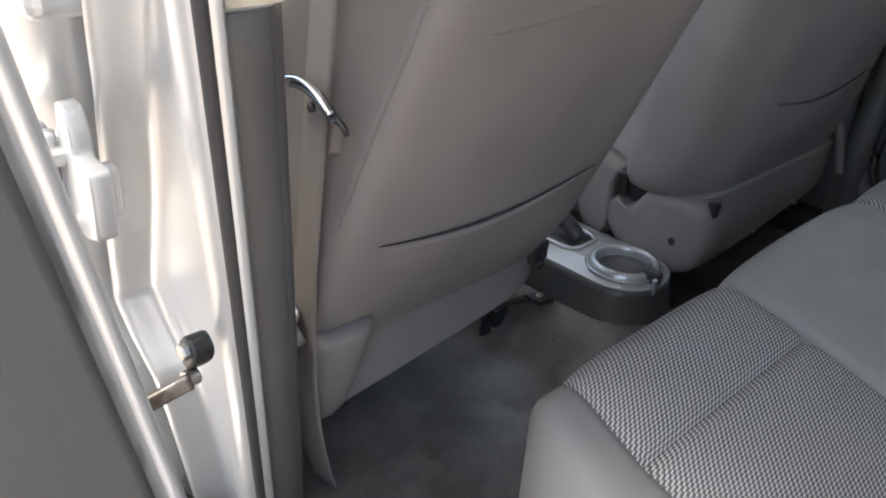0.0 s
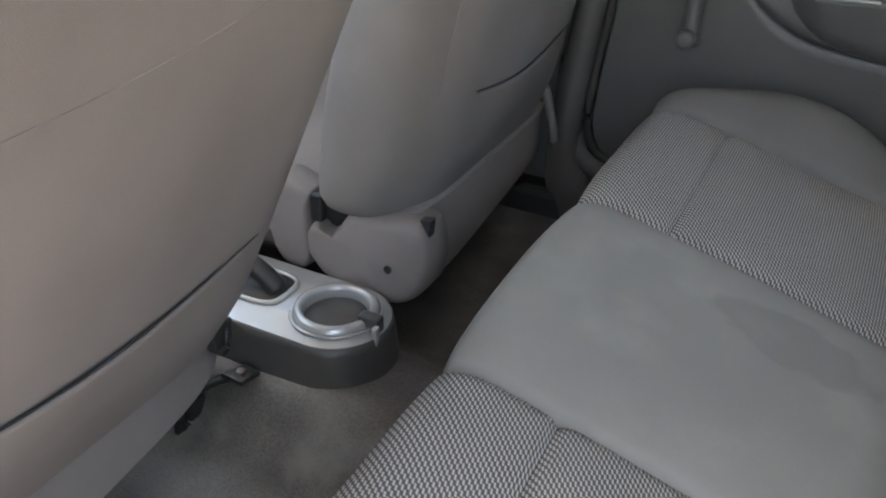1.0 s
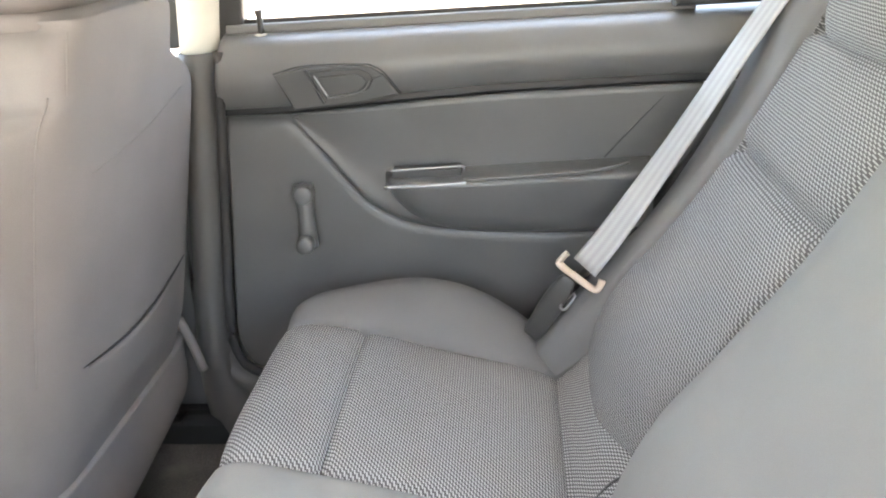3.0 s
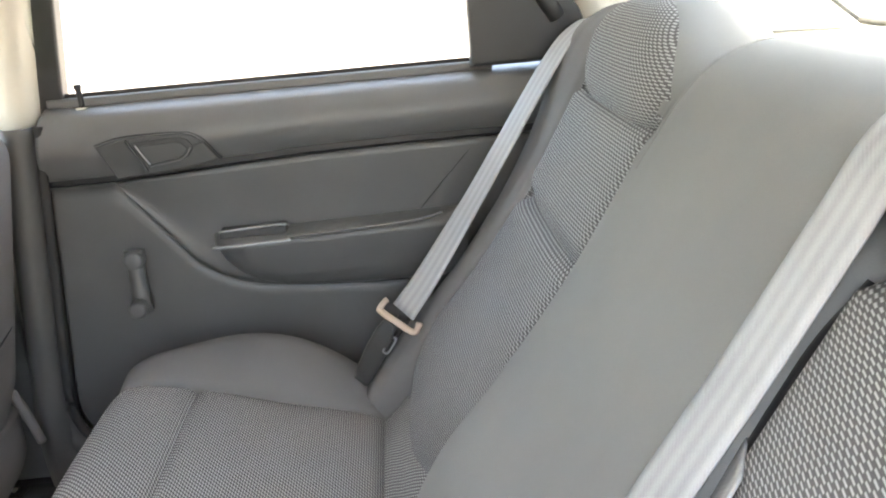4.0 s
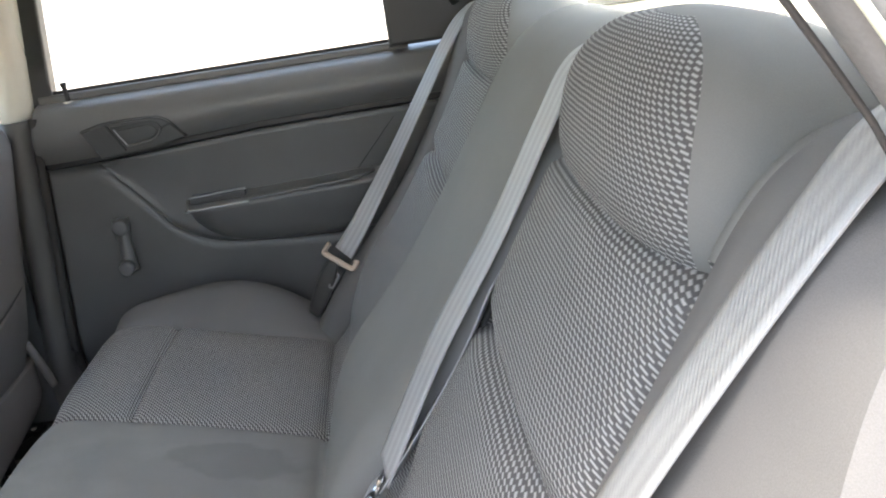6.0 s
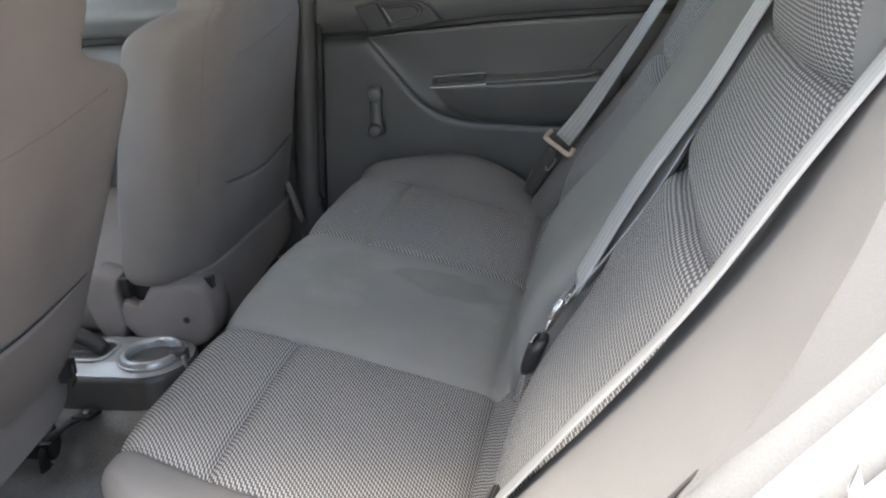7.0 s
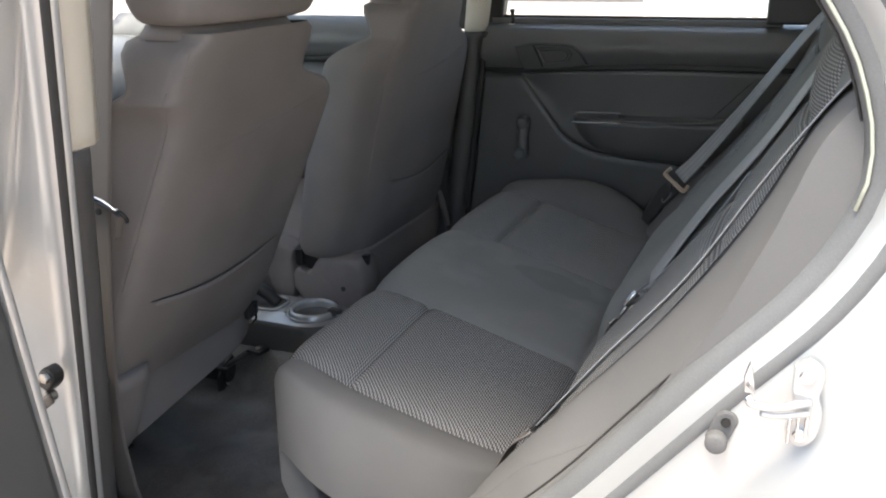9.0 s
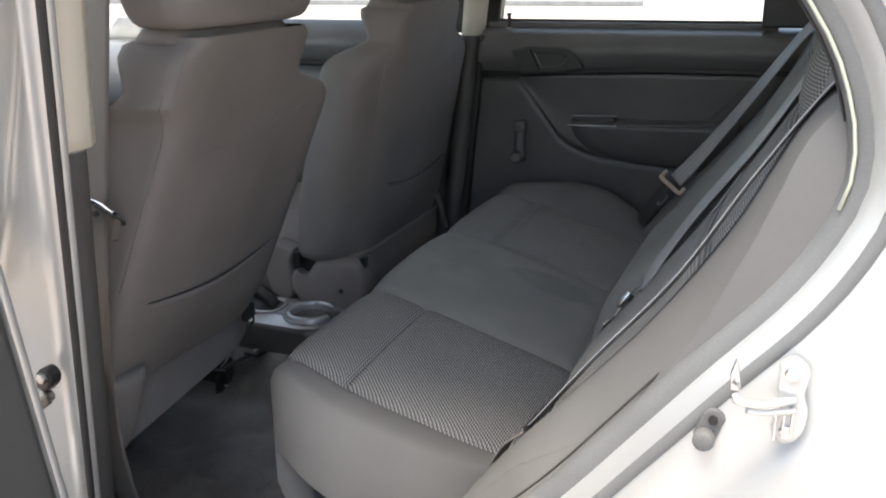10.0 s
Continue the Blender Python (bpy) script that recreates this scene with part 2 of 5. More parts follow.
def spline(points, n):
    """n points, evenly spread by length, on a smooth curve through the given ones."""
    p = [np.array(q, float) for q in points]
    p = [2 * p[0] - p[1]] + p + [2 * p[-1] - p[-2]]
    dense = []
    for i in range(1, len(p) - 2):
        for s in np.linspace(0, 1, 24, endpoint=i == len(p) - 3):
            a, b, c, d = p[i - 1], p[i], p[i + 1], p[i + 2]
            dense.append(0.5 * (2 * b + (c - a) * s + (2 * a - 5 * b + 4 * c - d) * s * s + (3 * b - a - 3 * c + d) * s**3))
    dense = np.array(dense)
    run = np.r_[0, np.cumsum(np.linalg.norm(np.diff(dense, axis=0), axis=1))]
    want = np.linspace(0, run[-1], n)
    return np.stack([np.interp(want, run, dense[:, k]) for k in range(dense.shape[1])], 1)


def quad_grid(pos, uv=None, keep=None, close=False, caps=False):
    """A bmesh of quads over a grid of places [rows][columns]; uv likewise, in metres."""
    bm = bmesh.new()
    layer = bm.loops.layers.uv.new("UVMap")
    r, c = len(pos), len(pos[0])
    vs = {}

    def v(i, j):
        if (i, j) not in vs:
            vs[i, j] = bm.verts.new(pos[i][j])
        return vs[i, j]

    for i in range(r - 1):
        for j in range(c if close else c - 1):
            if keep and not keep(i, j):
                continue
            ks = [(i, j), (i, (j + 1) % c), (i + 1, (j + 1) % c), (i + 1, j)]
            f = bm.faces.new([v(*k) for k in ks])
            if uv is not None:
                for loop, k in zip(f.loops, ks):
                    loop[layer].uv = uv[k[0]][k[1]]
    if caps:
        bm.faces.new([v(0, j) for j in range(c)][::-1])
        bm.faces.new([v(r - 1, j) for j in range(c)])
    return bm


def thicken(bm, depth, way=None):
    """Gives an open sheet a back, depth metres against its normals or along way, and closes the rim."""
    bmesh.ops.recalc_face_normals(bm, faces=bm.faces)
    bm.normal_update()
    old = list(bm.faces)
    rim = [e for e in bm.edges if e.is_boundary]
    twin = {}
    for vert in list(bm.verts):
        off = Vector(way) * depth if way else -vert.normal * depth
        twin[vert] = bm.verts.new(vert.co + off)
    for f in old:
        bm.faces.new([twin[x] for x in reversed(f.verts)])
    for e in rim:
        a, b = e.verts
        try:
            bm.faces.new([a, b, twin[b], twin[a]])
        except ValueError:
            pass
    return bm


def ring(cx, cy, z, hx, hy, power=3.0, n=40, tilt=0.0):
    """A rounded rectangle (superellipse) round (cx, cy) at height z."""
    out = []
    for k in range(n):
        a = 2 * math.pi * k / n
        c, s = math.cos(a), math.sin(a)
        x = math.copysign(abs(c) ** (2 / power), c) * hx
        y = math.copysign(abs(s) ** (2 / power), s) * hy
        out.append((cx + x, cy + y, z + tilt * x))
    return out


def loft(rings):
    """A closed body through rings of equal length."""
    return quad_grid(rings, close=True, caps=True)


def box(lo, hi, bevel=0.004, seg=2):
    bm = bmesh.new()
    bmesh.ops.create_cube(bm, size=1)
    for v in bm.verts:
        v.co = Vector([lo[k] + (v.co[k] + 0.5) * (hi[k] - lo[k]) for k in range(3)])
    if bevel:
        bmesh.ops.bevel(bm, geom=list(bm.edges), offset=bevel, segments=seg, affect="EDGES", profile=0.5)
    return bm


def prism(poly, axis, lo, hi, bevel=0.003, seg=2):
    """A flat outline (two coordinates each) drawn out along an axis from lo to hi, with rounded rims."""
    bm = bmesh.new()
    k = "xyz".index(axis)

    def place(p, h):
        q = list(p)
        q.insert(k, h)
        return q

    a = [bm.verts.new(place(p, lo)) for p in poly]
    b = [bm.verts.new(place(p, hi)) for p in poly]
    n = len(poly)
    bm.faces.new(a)
    bm.faces.new(b[::-1])
    for i in range(n):
        bm.faces.new([a[i], b[i], b[(i + 1) % n], a[(i + 1) % n]])
    bmesh.ops.recalc_face_normals(bm, faces=bm.faces)
    if bevel:
        es = [e for e in bm.edges if (e.verts[0].co[k] - e.verts[1].co[k]) == 0]
        bmesh.ops.bevel(bm, geom=es, offset=bevel, segments=seg, affect="EDGES", profile=0.5)
    return bm


def tube(points, radius, n=10, steps=None, flat=1.0, up=(0, 0, 1)):
    """A round bar along a smooth path; radius may be a function of 0..1."""
    pts = spline(points, steps or max(6, 6 * len(points)))
    rings, u = [], Vector(up)
    for i, p in enumerate(pts):
        d = Vector(pts[min(i + 1, len(pts) - 1)] - pts[max(i - 1, 0)]).normalized()
        side = d.cross(u)
        if side.length < 1e-3:
            side = d.cross(Vector((1, 0, 0)))
        side.normalize()
        top = side.cross(d).normalized()
        r = radius(i / (len(pts) - 1)) if callable(radius) else radius
        rings.append([Vector(p) + side * math.cos(a) * r + top * math.sin(a) * r * flat for a in (2 * math.pi * k / n for k in range(n))])
    return loft(rings)


def strap(points, across, width=0.047, thick=0.0016, steps=40, wave=0.0):
    """A flat webbing along a smooth path; across: the way its width lies, one or several blended along it."""
    pts = spline(points, steps)
    ways = [Vector(a).normalized() for a in (across if hasattr(across[0], "__len__") else [across])]
    grid, uv, run = [], [], 0.0
    for i, p in enumerate(pts):
        s = i / (steps - 1) * (len(ways) - 1)
        a = ways[int(s)].lerp(ways[min(int(s) + 1, len(ways) - 1)], s - int(s)).normalized()
        if i:
            run += float(np.linalg.norm(pts[i] - pts[i - 1]))
        d = Vector(pts[min(i + 1, steps - 1)] - pts[max(i - 1, 0)]).normalized()
        nrm = a.cross(d).normalized()
        row, urow = [], []
        for k in range(7):
            w = (k / 6 - 0.5) * width
            row.append(Vector(p) + a * w + nrm * (wave * math.sin(9 * run + 2.2 * k / 6)))
            urow.append((w, run))
        grid.append(row)
        uv.append(urow)
    return thicken(quad_grid(grid, uv), thick)


def disc(centre, radius, depth, axis="y", n=28, bevel=0.002):
    cx = {"x": (1, 2), "y": (0, 2), "z": (0, 1)}[axis]
    k = "xyz".index(axis)
    poly = [(centre[cx[0]] + radius * math.cos(2 * math.pi * i / n), centre[cx[1]] + radius * math.sin(2 * math.pi * i / n)) for i in range(n)]
    return prism(poly, axis, centre[k], centre[k] + depth, bevel)


def steps_through(marks, gap):
    """Even samples between marks, with every mark among them and closer ones next to it."""
    out = set()
    for a, b in zip(marks, marks[1:]):
        n = max(2, math.ceil((b - a) / gap))
        out.update(round(a + (b - a) * k / n, 5) for k in range(n + 1))
    for m in marks[1:-1]:
        out.update(round(m + d, 5) for d in (-0.012, -0.007, -0.0035, 0.0035, 0.007, 0.012))
    return sorted(out)


def groove(d, width=0.006):
    return math.exp(-((d / width) ** 2))


# ---------------------------------------------------------------- the yard outside
bm = bmesh.new()
for x, y in ((-400, -400), (400, -400), (400, 400), (-400, 400)):
    bm.verts.new((x, y, 0.03))
bm.faces.new(bm.verts)
tagged(part("ground", bm, GROUND), "pale sunlit concrete yard under and around the car", "ground", kind="structure")

wall_far = thing("yard_building", "white painted low building beyond the far windows", "building", at=(0, 15.5, 0))
part("wall", box((-2.3, -0.15, 0), (9, 0.15, 3.6), 0.02), WHITE_WALL, wall_far, smooth=False)
part("coping", box((-2.4, -0.22, 3.6), (9.1, 0.22, 3.75), 0.02), WHITE_WALL, wall_far, smooth=False)
for i in range(9):
    part("shutter_slat", box((-0.9 + i * 0.22, -0.19, 0.1), (-0.78 + i * 0.22, -0.15, 2.6), 0.008), PALE_IRON, wall_far, "pale grey upright slat", smooth=False)
wall_back = thing("side_building", "white rendered building standing behind the car", "building", at=(9, 4, 0))
part("wall", box((0, -7, 0), (0.3, 11, 4.5), 0.02), WHITE_WALL, wall_back, smooth=False)
part("roof", box((-0.3, -7.2, 4.5), (4, 11.2, 4.7), 0.03), IRON, wall_back, smooth=False)
cabinet = thing("utility_cabinet", "pale green metal cabinet standing in the yard", "cabinet", at=(4.75, 9.3, 0.03))
part("body", box((-0.3, -0.2, 0), (0.3, 0.2, 2.1), 0.02), GREEN, cabinet, smooth=False)
part("door", box((-0.25, -0.225, 0.1), (0.25, -0.202, 2.0), 0.008), GREEN, cabinet, smooth=False)
post = tagged(part("post", box((5.1, 9.2, 0.03), (5.18, 9.28, 2.4), 0.01), WHITE_WALL, smooth=False), "white painted post in the yard", "post")
# added backdrop: its dark band stands in for distant dark objects
far_backdrop = thing("far_backdrop", "added backdrop across the yard, its dark band standing in for distant dark objects", "wall", at=(-97, 150.5, 0.03))
part("wall", box((-73, -0.5, 0), (71.5, 0.5, 5.9), 0.1), SAND_WALL, far_backdrop, smooth=False)
part("band", box((-73, -0.55, 5.9), (71.5, 0.55, 15.0), 0.1), BLUE_GREY, far_backdrop, "dark blue-grey band", smooth=False)
# the kerb's shadow line is put into its dark colour
kerb = tagged(part("kerb", box((-30, 20.6, 0.03), (-2.6, 20.8, 0.16), 0.02), IRON, smooth=False), "kerb across the yard, coloured dark for its shadow line", "kerb", kind="structure")

# ---------------------------------------------------------------- car shell
def lean(z, x1, y1, kx=0.29, ky=-0.2):
    """A point of the near pillar at height z, from its place at z = 1.0."""
    return (x1 + (z - 1.0) * kx, y1 + (z - 1.0) * ky, z)


# floor with a raised tunnel in the middle
ys = np.linspace(-0.02, 1.46, 60)
xs = np.linspace(-1.35, 0.5, 60)


def floor_z(x, y):
    hump = 0.10 * math.exp(-(((y - 0.76) / 0.115) ** 4))
    hump *= 0.5 + 0.5 / (1 + math.exp((x + 0.1) / 0.04))
    roll = 0.012 * noise.noise((x * 7, y * 7, 0.3)) + 0.004 * noise.noise((x * 22, y * 22, 1.3))
    side = 0.07 * (1 / (1 + math.exp((y - 0.07) / 0.012)) + 1 / (1 + math.exp((1.39 - y) / 0.012)))
    return 0.30 + hump + roll + side


bm = quad_grid([[(x, y, floor_z(x, y)) for y in ys] for x in xs])
thicken(bm, 0.03, (0, 0, -1))
tagged(part("floor", bm, FLOOR), "dark grey vinyl car floor with dusty stains and a raised tunnel", "car floor", kind="structure")

shell = thing("car_body", "silver painted car body with open rear door aperture", "car", at=(0, 0, 0))

# near B pillar: painted jamb outside, seal, dark trim inside
JAMB = [tuple(p) for p in spline([(-0.30, -0.135), (-0.215, -0.1), (-0.19, -0.085), (-0.181, -0.066), (-0.182, -0.03), (-0.178, -0.006), (-0.166, -0.006), (-0.157, -0.03), (-0.153, -0.056), (-0.147, -0.062), (-0.143, -0.054), (-0.139, -0.034), (-0.134, -0.023), (-0.122, -0.022), (-0.1, -0.028), (-0.08, -0.036), (-0.064, -0.041), (-0.05, -0.036), (-0.04, -0.02)], 90)]


def jamb_relief(x, y, z):
    """Pressed folds of the jamb: its outer plane widens below the hinge and narrows again to the sill; a slot-like rib, a dent and a slanting lower ridge."""
    e = x - 0.29 * (z - 1.0)
    widen = float(np.interp(z, (0.2, 0.365, 0.46, 0.57, 0.615, 0.66, 0.746, 0.92, 1.15), (0.02, 0.0, -0.02, -0.034, -0.062, -0.082, -0.062, 0.0, 0.05)))
    k = min(1.0, max(0.0, (-0.06 - e) / 0.074))
    x += widen * k * k * (3 - 2 * k)
    rib = -0.006 * math.exp(-(((e + 0.106) / 0.006) ** 4) - ((z - 0.625) / 0.04) ** 4)
    ridge = 0.007 * math.exp(-(((e + 0.092 - 0.15 * (z - 0.5)) / 0.009) ** 2) - ((z - 0.48) / 0.08) ** 4)
    wave = 0.004 * math.sin(z * 21 + 1.0) * math.exp(-(((e + 0.13) / 0.02) ** 2))
    m = rib + ridge + wave
    return (x + 0.5 * m, y - 0.86 * m, z)


def pillar_strip(name, edges, material, label="", depth=0.02, z0=0.28, z1=1.42, way=(-0.6, 0.8, 0), relief=None):
    """A strip between upright edge lines, each given by its place at z = 1.0."""
    hs = np.linspace(z0, z1, 120 if relief else 26)
    bm = quad_grid([[relief(*lean(z, *e)) if relief else lean(z, *e) for e in edges] for z in hs], [[(k * 0.02, z) for k in range(len(edges))] for z in hs])
    thicken(bm, depth, way)
    return part(name, bm, material, shell, label)


pillar_strip("door_jamb", JAMB, SILVER, "silver painted door jamb", 0.004, 0.2, way=(-0.5, 0.86, 0), relief=jamb_relief)
# the double-lipped seal on the jamb's edge
for off, r in ((0.0, 0.005), (0.0105, 0.0045)):
    pts = [lean(z, -0.046 - off * 0.55, -0.03 + off * 0.85) for z in (0.28, 0.5, 0.75, 1.0, 1.2, 1.42)]
    part("seal", tube(pts, r, 10, 30), RUBBER, shell, "black rubber door seal")
pillar_strip("pillar_trim", [(-0.068, -0.018), (-0.056, -0.016), (-0.053, 0.002), (-0.056, 0.02), (-0.068, 0.033), (-0.1, 0.04), (-0.16, 0.034)], PILLAR, "dark grey plastic lower pillar trim", 0.012, 0.28, 0.985)
pillar_strip("upper_trim", [(-0.072, -0.018), (-0.058, -0.014), (-0.055, 0.006), (-0.056, 0.03), (-0.07, 0.05), (-0.11, 0.055), (-0.16, 0.05)], BEIGE, "beige upper pillar trim", 0.012, 0.988, 1.42)

# rear aperture: painted flange, grey seal, along the wheel arch and up to the roof
ARCH = [(-0.05, 0.36), (0.1, 0.37), (0.22, 0.42), (0.35, 0.55), (0.43, 0.625), (0.5, 0.697), (0.57, 0.785), (0.63, 0.862), (0.685, 0.93), (0.717, 0.985), (0.73, 1.03), (0.722, 1.085), (0.69, 1.15), (0.6, 1.26), (0.45, 1.35), (0.2, 1.41), (-0.05, 1.43)]
arch = spline([(x, 0, z) for x, z in ARCH], 90)


def arch_rail(offsets, base_y=0.0):
    """Rows along the arch; each offset is (outward from the opening, y)."""
    rows = []
    for i, p in enumerate(arch):
        d = arch[min(i + 1, 89)] - arch[max(i - 1, 0)]
        d = d / np.linalg.norm(d)
        out = np.array([d[2], 0, -d[0]])
        rows.append([tuple(p + out * a + np.array([0, base_y + y, 0])) for a, y in offsets])
    return rows


bm = quad_grid(arch_rail([(0.004, 0.01), (0.006, -0.015), (0.02, -0.03), (0.06, -0.036), (0.085, -0.04), (0.1, -0.05), (0.112, -0.085), (0.125, -0.1), (0.17, -0.112), (0.30, -0.12)]))
thicken(bm, 0.006, (0, 1, 0))
part("rear_jamb", bm, SILVER, shell, "silver painted rear door aperture")
part("aperture_seal", quad_grid(arch_rail([(0.017 * math.cos(a) + 0.008, -0.002 + 0.016 * math.sin(a)) for a in (2 * math.pi * k / 12 for k in range(12))]), close=True, caps=True), SEAL_GREY, shell, "grey rubber door seal")
part("seal_lip", quad_grid(arch_rail([(0.0012 * math.cos(a) - 0.0105, 0.008 + 0.0012 * math.sin(a)) for a in (2 * math.pi * k / 8 for k in range(8))]), close=True, caps=True), RUBBER, shell, "black inner seal lip")
part("paint_edge", quad_grid([r for r in arch_rail([(0.0015 * math.cos(a) - 0.004, -0.016 + 0.0015 * math.sin(a)) for a in (2 * math.pi * k / 8 for k in range(8))]) if r[0][2] > 0.996], close=True, caps=True), FLANGE, shell, "pale flange edge")
part("seal_ridge", quad_grid(arch_rail([(0.011 * math.cos(a) + 0.03, -0.02 + 0.014 * math.sin(a)) for a in (2 * math.pi * k / 10 for k in range(10))]), close=True, caps=True), SEAL_GREY, shell, "outer ridge of the door seal")
# outer skin behind the aperture
part("quarter_panel", box((0.98, -0.17, 0.2), (1.9, -0.145, 1.06), 0.01), SILVER, shell, smooth=False)
part("rocker", box((-0.45, -0.12, 0.2), (0.3, 0.04, 0.335), 0.02, 3), SILVER, shell, smooth=False)
part("near_roof_rail", box((-1.0, -0.06, 1.40), (1.2, 0.06, 1.46), 0.02, 3), SILVER, shell, smooth=False)

# far side of the body, behind the trims
part("far_side_panel", box((-1.5, 1.47, 0.2), (1.9, 1.50, 0.985), 0.005), SILVER, shell, smooth=False)
part("far_roof_rail", box((-1.3, 1.36, 1.36), (1.2, 1.48, 1.45), 0.02, 3), BEIGE, shell, smooth=False)
part("far_sill_trim", tube([(-0.187, 1.43, 0.62), (-0.185, 1.425, 0.54), (-0.168, 1.414, 0.475), (-0.125, 1.41, 0.442), (-0.05, 1.408, 0.428), (0.1, 1.408, 0.42), (0.35, 1.408, 0.41)], 0.026, 16, 60, 1.0, (0, 1, 0)), PILLAR, shell, "curved dark sill trim")
part("far_sill", box((-0.5, 1.385, 0.28), (0.4, 1.47, 0.385), 0.02, 3), DARK, shell, smooth=False)

far_pillar = thing("far_pillar_trim", "dark plastic pillar trim between the far doors", "pillar trim", at=(-0.12, 1.4, 0.4))
hs = np.linspace(0.30, 1.0, 30)
bm = quad_grid([[(x + (z - 1.0) * 0.11 + (x + 0.17) * 2.2 * max(0.0, (0.52 - z) / 0.2) ** 2, y, z) for x, y in ((-0.165, 1.44), (-0.155, 1.395), (-0.138, 1.378), (-0.118, 1.376), (-0.104, 1.39), (-0.1, 1.44))] for z in hs])
o = part("lower_trim", thicken(bm, 0.004, (0, 1, 0)), PILLAR, far_pillar)
o.location = (0.12, -1.4, -0.4)
hs = np.linspace(0.985, 1.42, 10)
bm = quad_grid([[(x + (z - 1.0) * 0.13, y - (z - 1.0) * 0.1, z) for x, y in ((-0.168, 1.47), (-0.155, 1.405), (-0.132, 1.396), (-0.108, 1.402), (-0.1, 1.47))] for z in hs])
o = part("upper_trim", thicken(bm, 0.004, (0, 1, 0)), BEIGE, far_pillar, "beige upper trim")
o.location = (0.12, -1.4, -0.4)
bm = tube([(-0.093, 1.392, 1.0), (-0.118, 1.392, 0.78), (-0.143, 1.392, 0.57), (-0.138, 1.392, 0.5), (-0.105, 1.392, 0.465), (0.0, 1.392, 0.45)], 0.0075, 8, 40)
o = part("seal", bm, RUBBER, far_pillar, "black door seal")
o.location = (0.12, -1.4, -0.4)

# roof lining, closing the place above


def roof_z(x, y, base, sag):
    """Roof height: crowned across; behind, an added unseen tail slopes down with the rear window."""
    crown = 0.03 * math.cos((y - 0.71) / 0.75 * 1.4)
    return base + crown - sag * max(0.0, (x + 0.1) / 0.8) ** 2 * (x < 0.62) - (sag * 0.81 + (x - 0.62) * 0.74 if x >= 0.62 else 0.0)


# rows past 0.62 are an unseen roof tail added to shade the headrests
ROOF_X = [*np.linspace(-1.0, 0.6, 18), 0.62, 0.66, 0.71, 0.76, 0.8]
bm = quad_grid([[(x, y, roof_z(x, y, 1.38, 0.0)) for y in np.linspace(0.0, 1.42, 14)] for x in ROOF_X])
tagged(part("ceiling", thicken(bm, 0.02, (0, 0, 1)), LINER), "pale cloth car headliner", "headliner", kind="structure")

# ---------------------------------------------------------------- far rear door
def curve(points):
    xs_, zs_ = zip(*points)
    return lambda x: float(np.interp(x, xs_, zs_))


arch_zx = sorted((z, x) for x, z in ARCH[2:11])


def rear_limit(z):
    return float(np.interp(z, [a for a, _ in arch_zx], [b for _, b in arch_zx])) + 0.012


def front_limit(z):
    base = -0.095 + (z - 1.0) * 0.11
    return base + 0.05 * max(0.0, (0.53 - z) / 0.09) ** 2


CREASE = curve([(-0.2, 0.899), (-0.004, 0.899), (0.03, 0.853), (0.1, 0.757), (0.13, 0.735), (0.16, 0.72), (0.2, 0.709), (0.385, 0.692), (0.75, 0.69)])
STRIP_LOW = curve([(-0.2, 0.9), (0.0, 0.9), (0.15, 0.909), (0.3, 0.916), (0.45, 0.918), (0.75, 0.919)])
STRIP_TOP = curve([(-0.2, 0.912), (0.0, 0.913), (0.15, 0.923), (0.3, 0.931), (0.45, 0.933), (0.75, 0.933)])


def door_sheet(low, high, depth_at, nz=22, nx=120, x0=None, x1=None):
    """A door panel between two height curves; depth_at(x, z, s) gives its y."""
    rows = []
    for j in range(nz + 1):
        s = j / nz
        row = []
        for i in range(nx + 1):
            u = i / nx
            zmid = 0.75
            for _ in range(3):
                a = front_limit(zmid) if x0 is None else x0
                b = rear_limit(zmid) if x1 is None else x1
                x = a + (b - a) * u
                zmid = low(x) + (high(x) - low(x)) * s
            row.append((x, depth_at(x, zmid, s), zmid))
        rows.append(row)
    return thicken(quad_grid(rows), 0.02, (0, 1, 0))


rear_door = thing("rear_door", "closed far rear door with dark grey plastic trim", "car door", at=(0, 0, 0))
part("lower_panel", door_sheet(lambda x: 0.44, CREASE, lambda x, z, s: 1.418 + 0.012 * (1 - s) + (0.006 if s > 0.985 else 0)), DOOR, rear_door)
part("insert_panel", door_sheet(CREASE, STRIP_LOW, lambda x, z, s: 1.408 + 0.008 * math.sin(math.pi * s) + 0.006 * groove(s, 0.04) - 0.012 * s), DOOR, rear_door, "smooth dark door insert")
part("trim_strip", door_sheet(STRIP_LOW, STRIP_TOP, lambda x, z, s: 1.416, 4), DARK, rear_door, "black strip under the door top")
part("top_panel", door_sheet(STRIP_TOP, lambda x: 1.022, lambda x, z, s: 1.400 - 0.022 * math.sin(math.pi * min(1, s * 1.15)) + 0.05 * max(0, (s - 0.85) / 0.15) ** 2), DOOR_TOP, rear_door, "padded door top")
part("window_seal", box((-0.09, 1.432, 1.018), (0.6, 1.446, 1.032), 0.003), DOOR_TOP, rear_door, "grey window sill seal", smooth=False)
part("window_wiper", box((-0.09, 1.446, 1.02), (0.6, 1.452, 1.038), 0.002), RUBBER, rear_door, smooth=False)
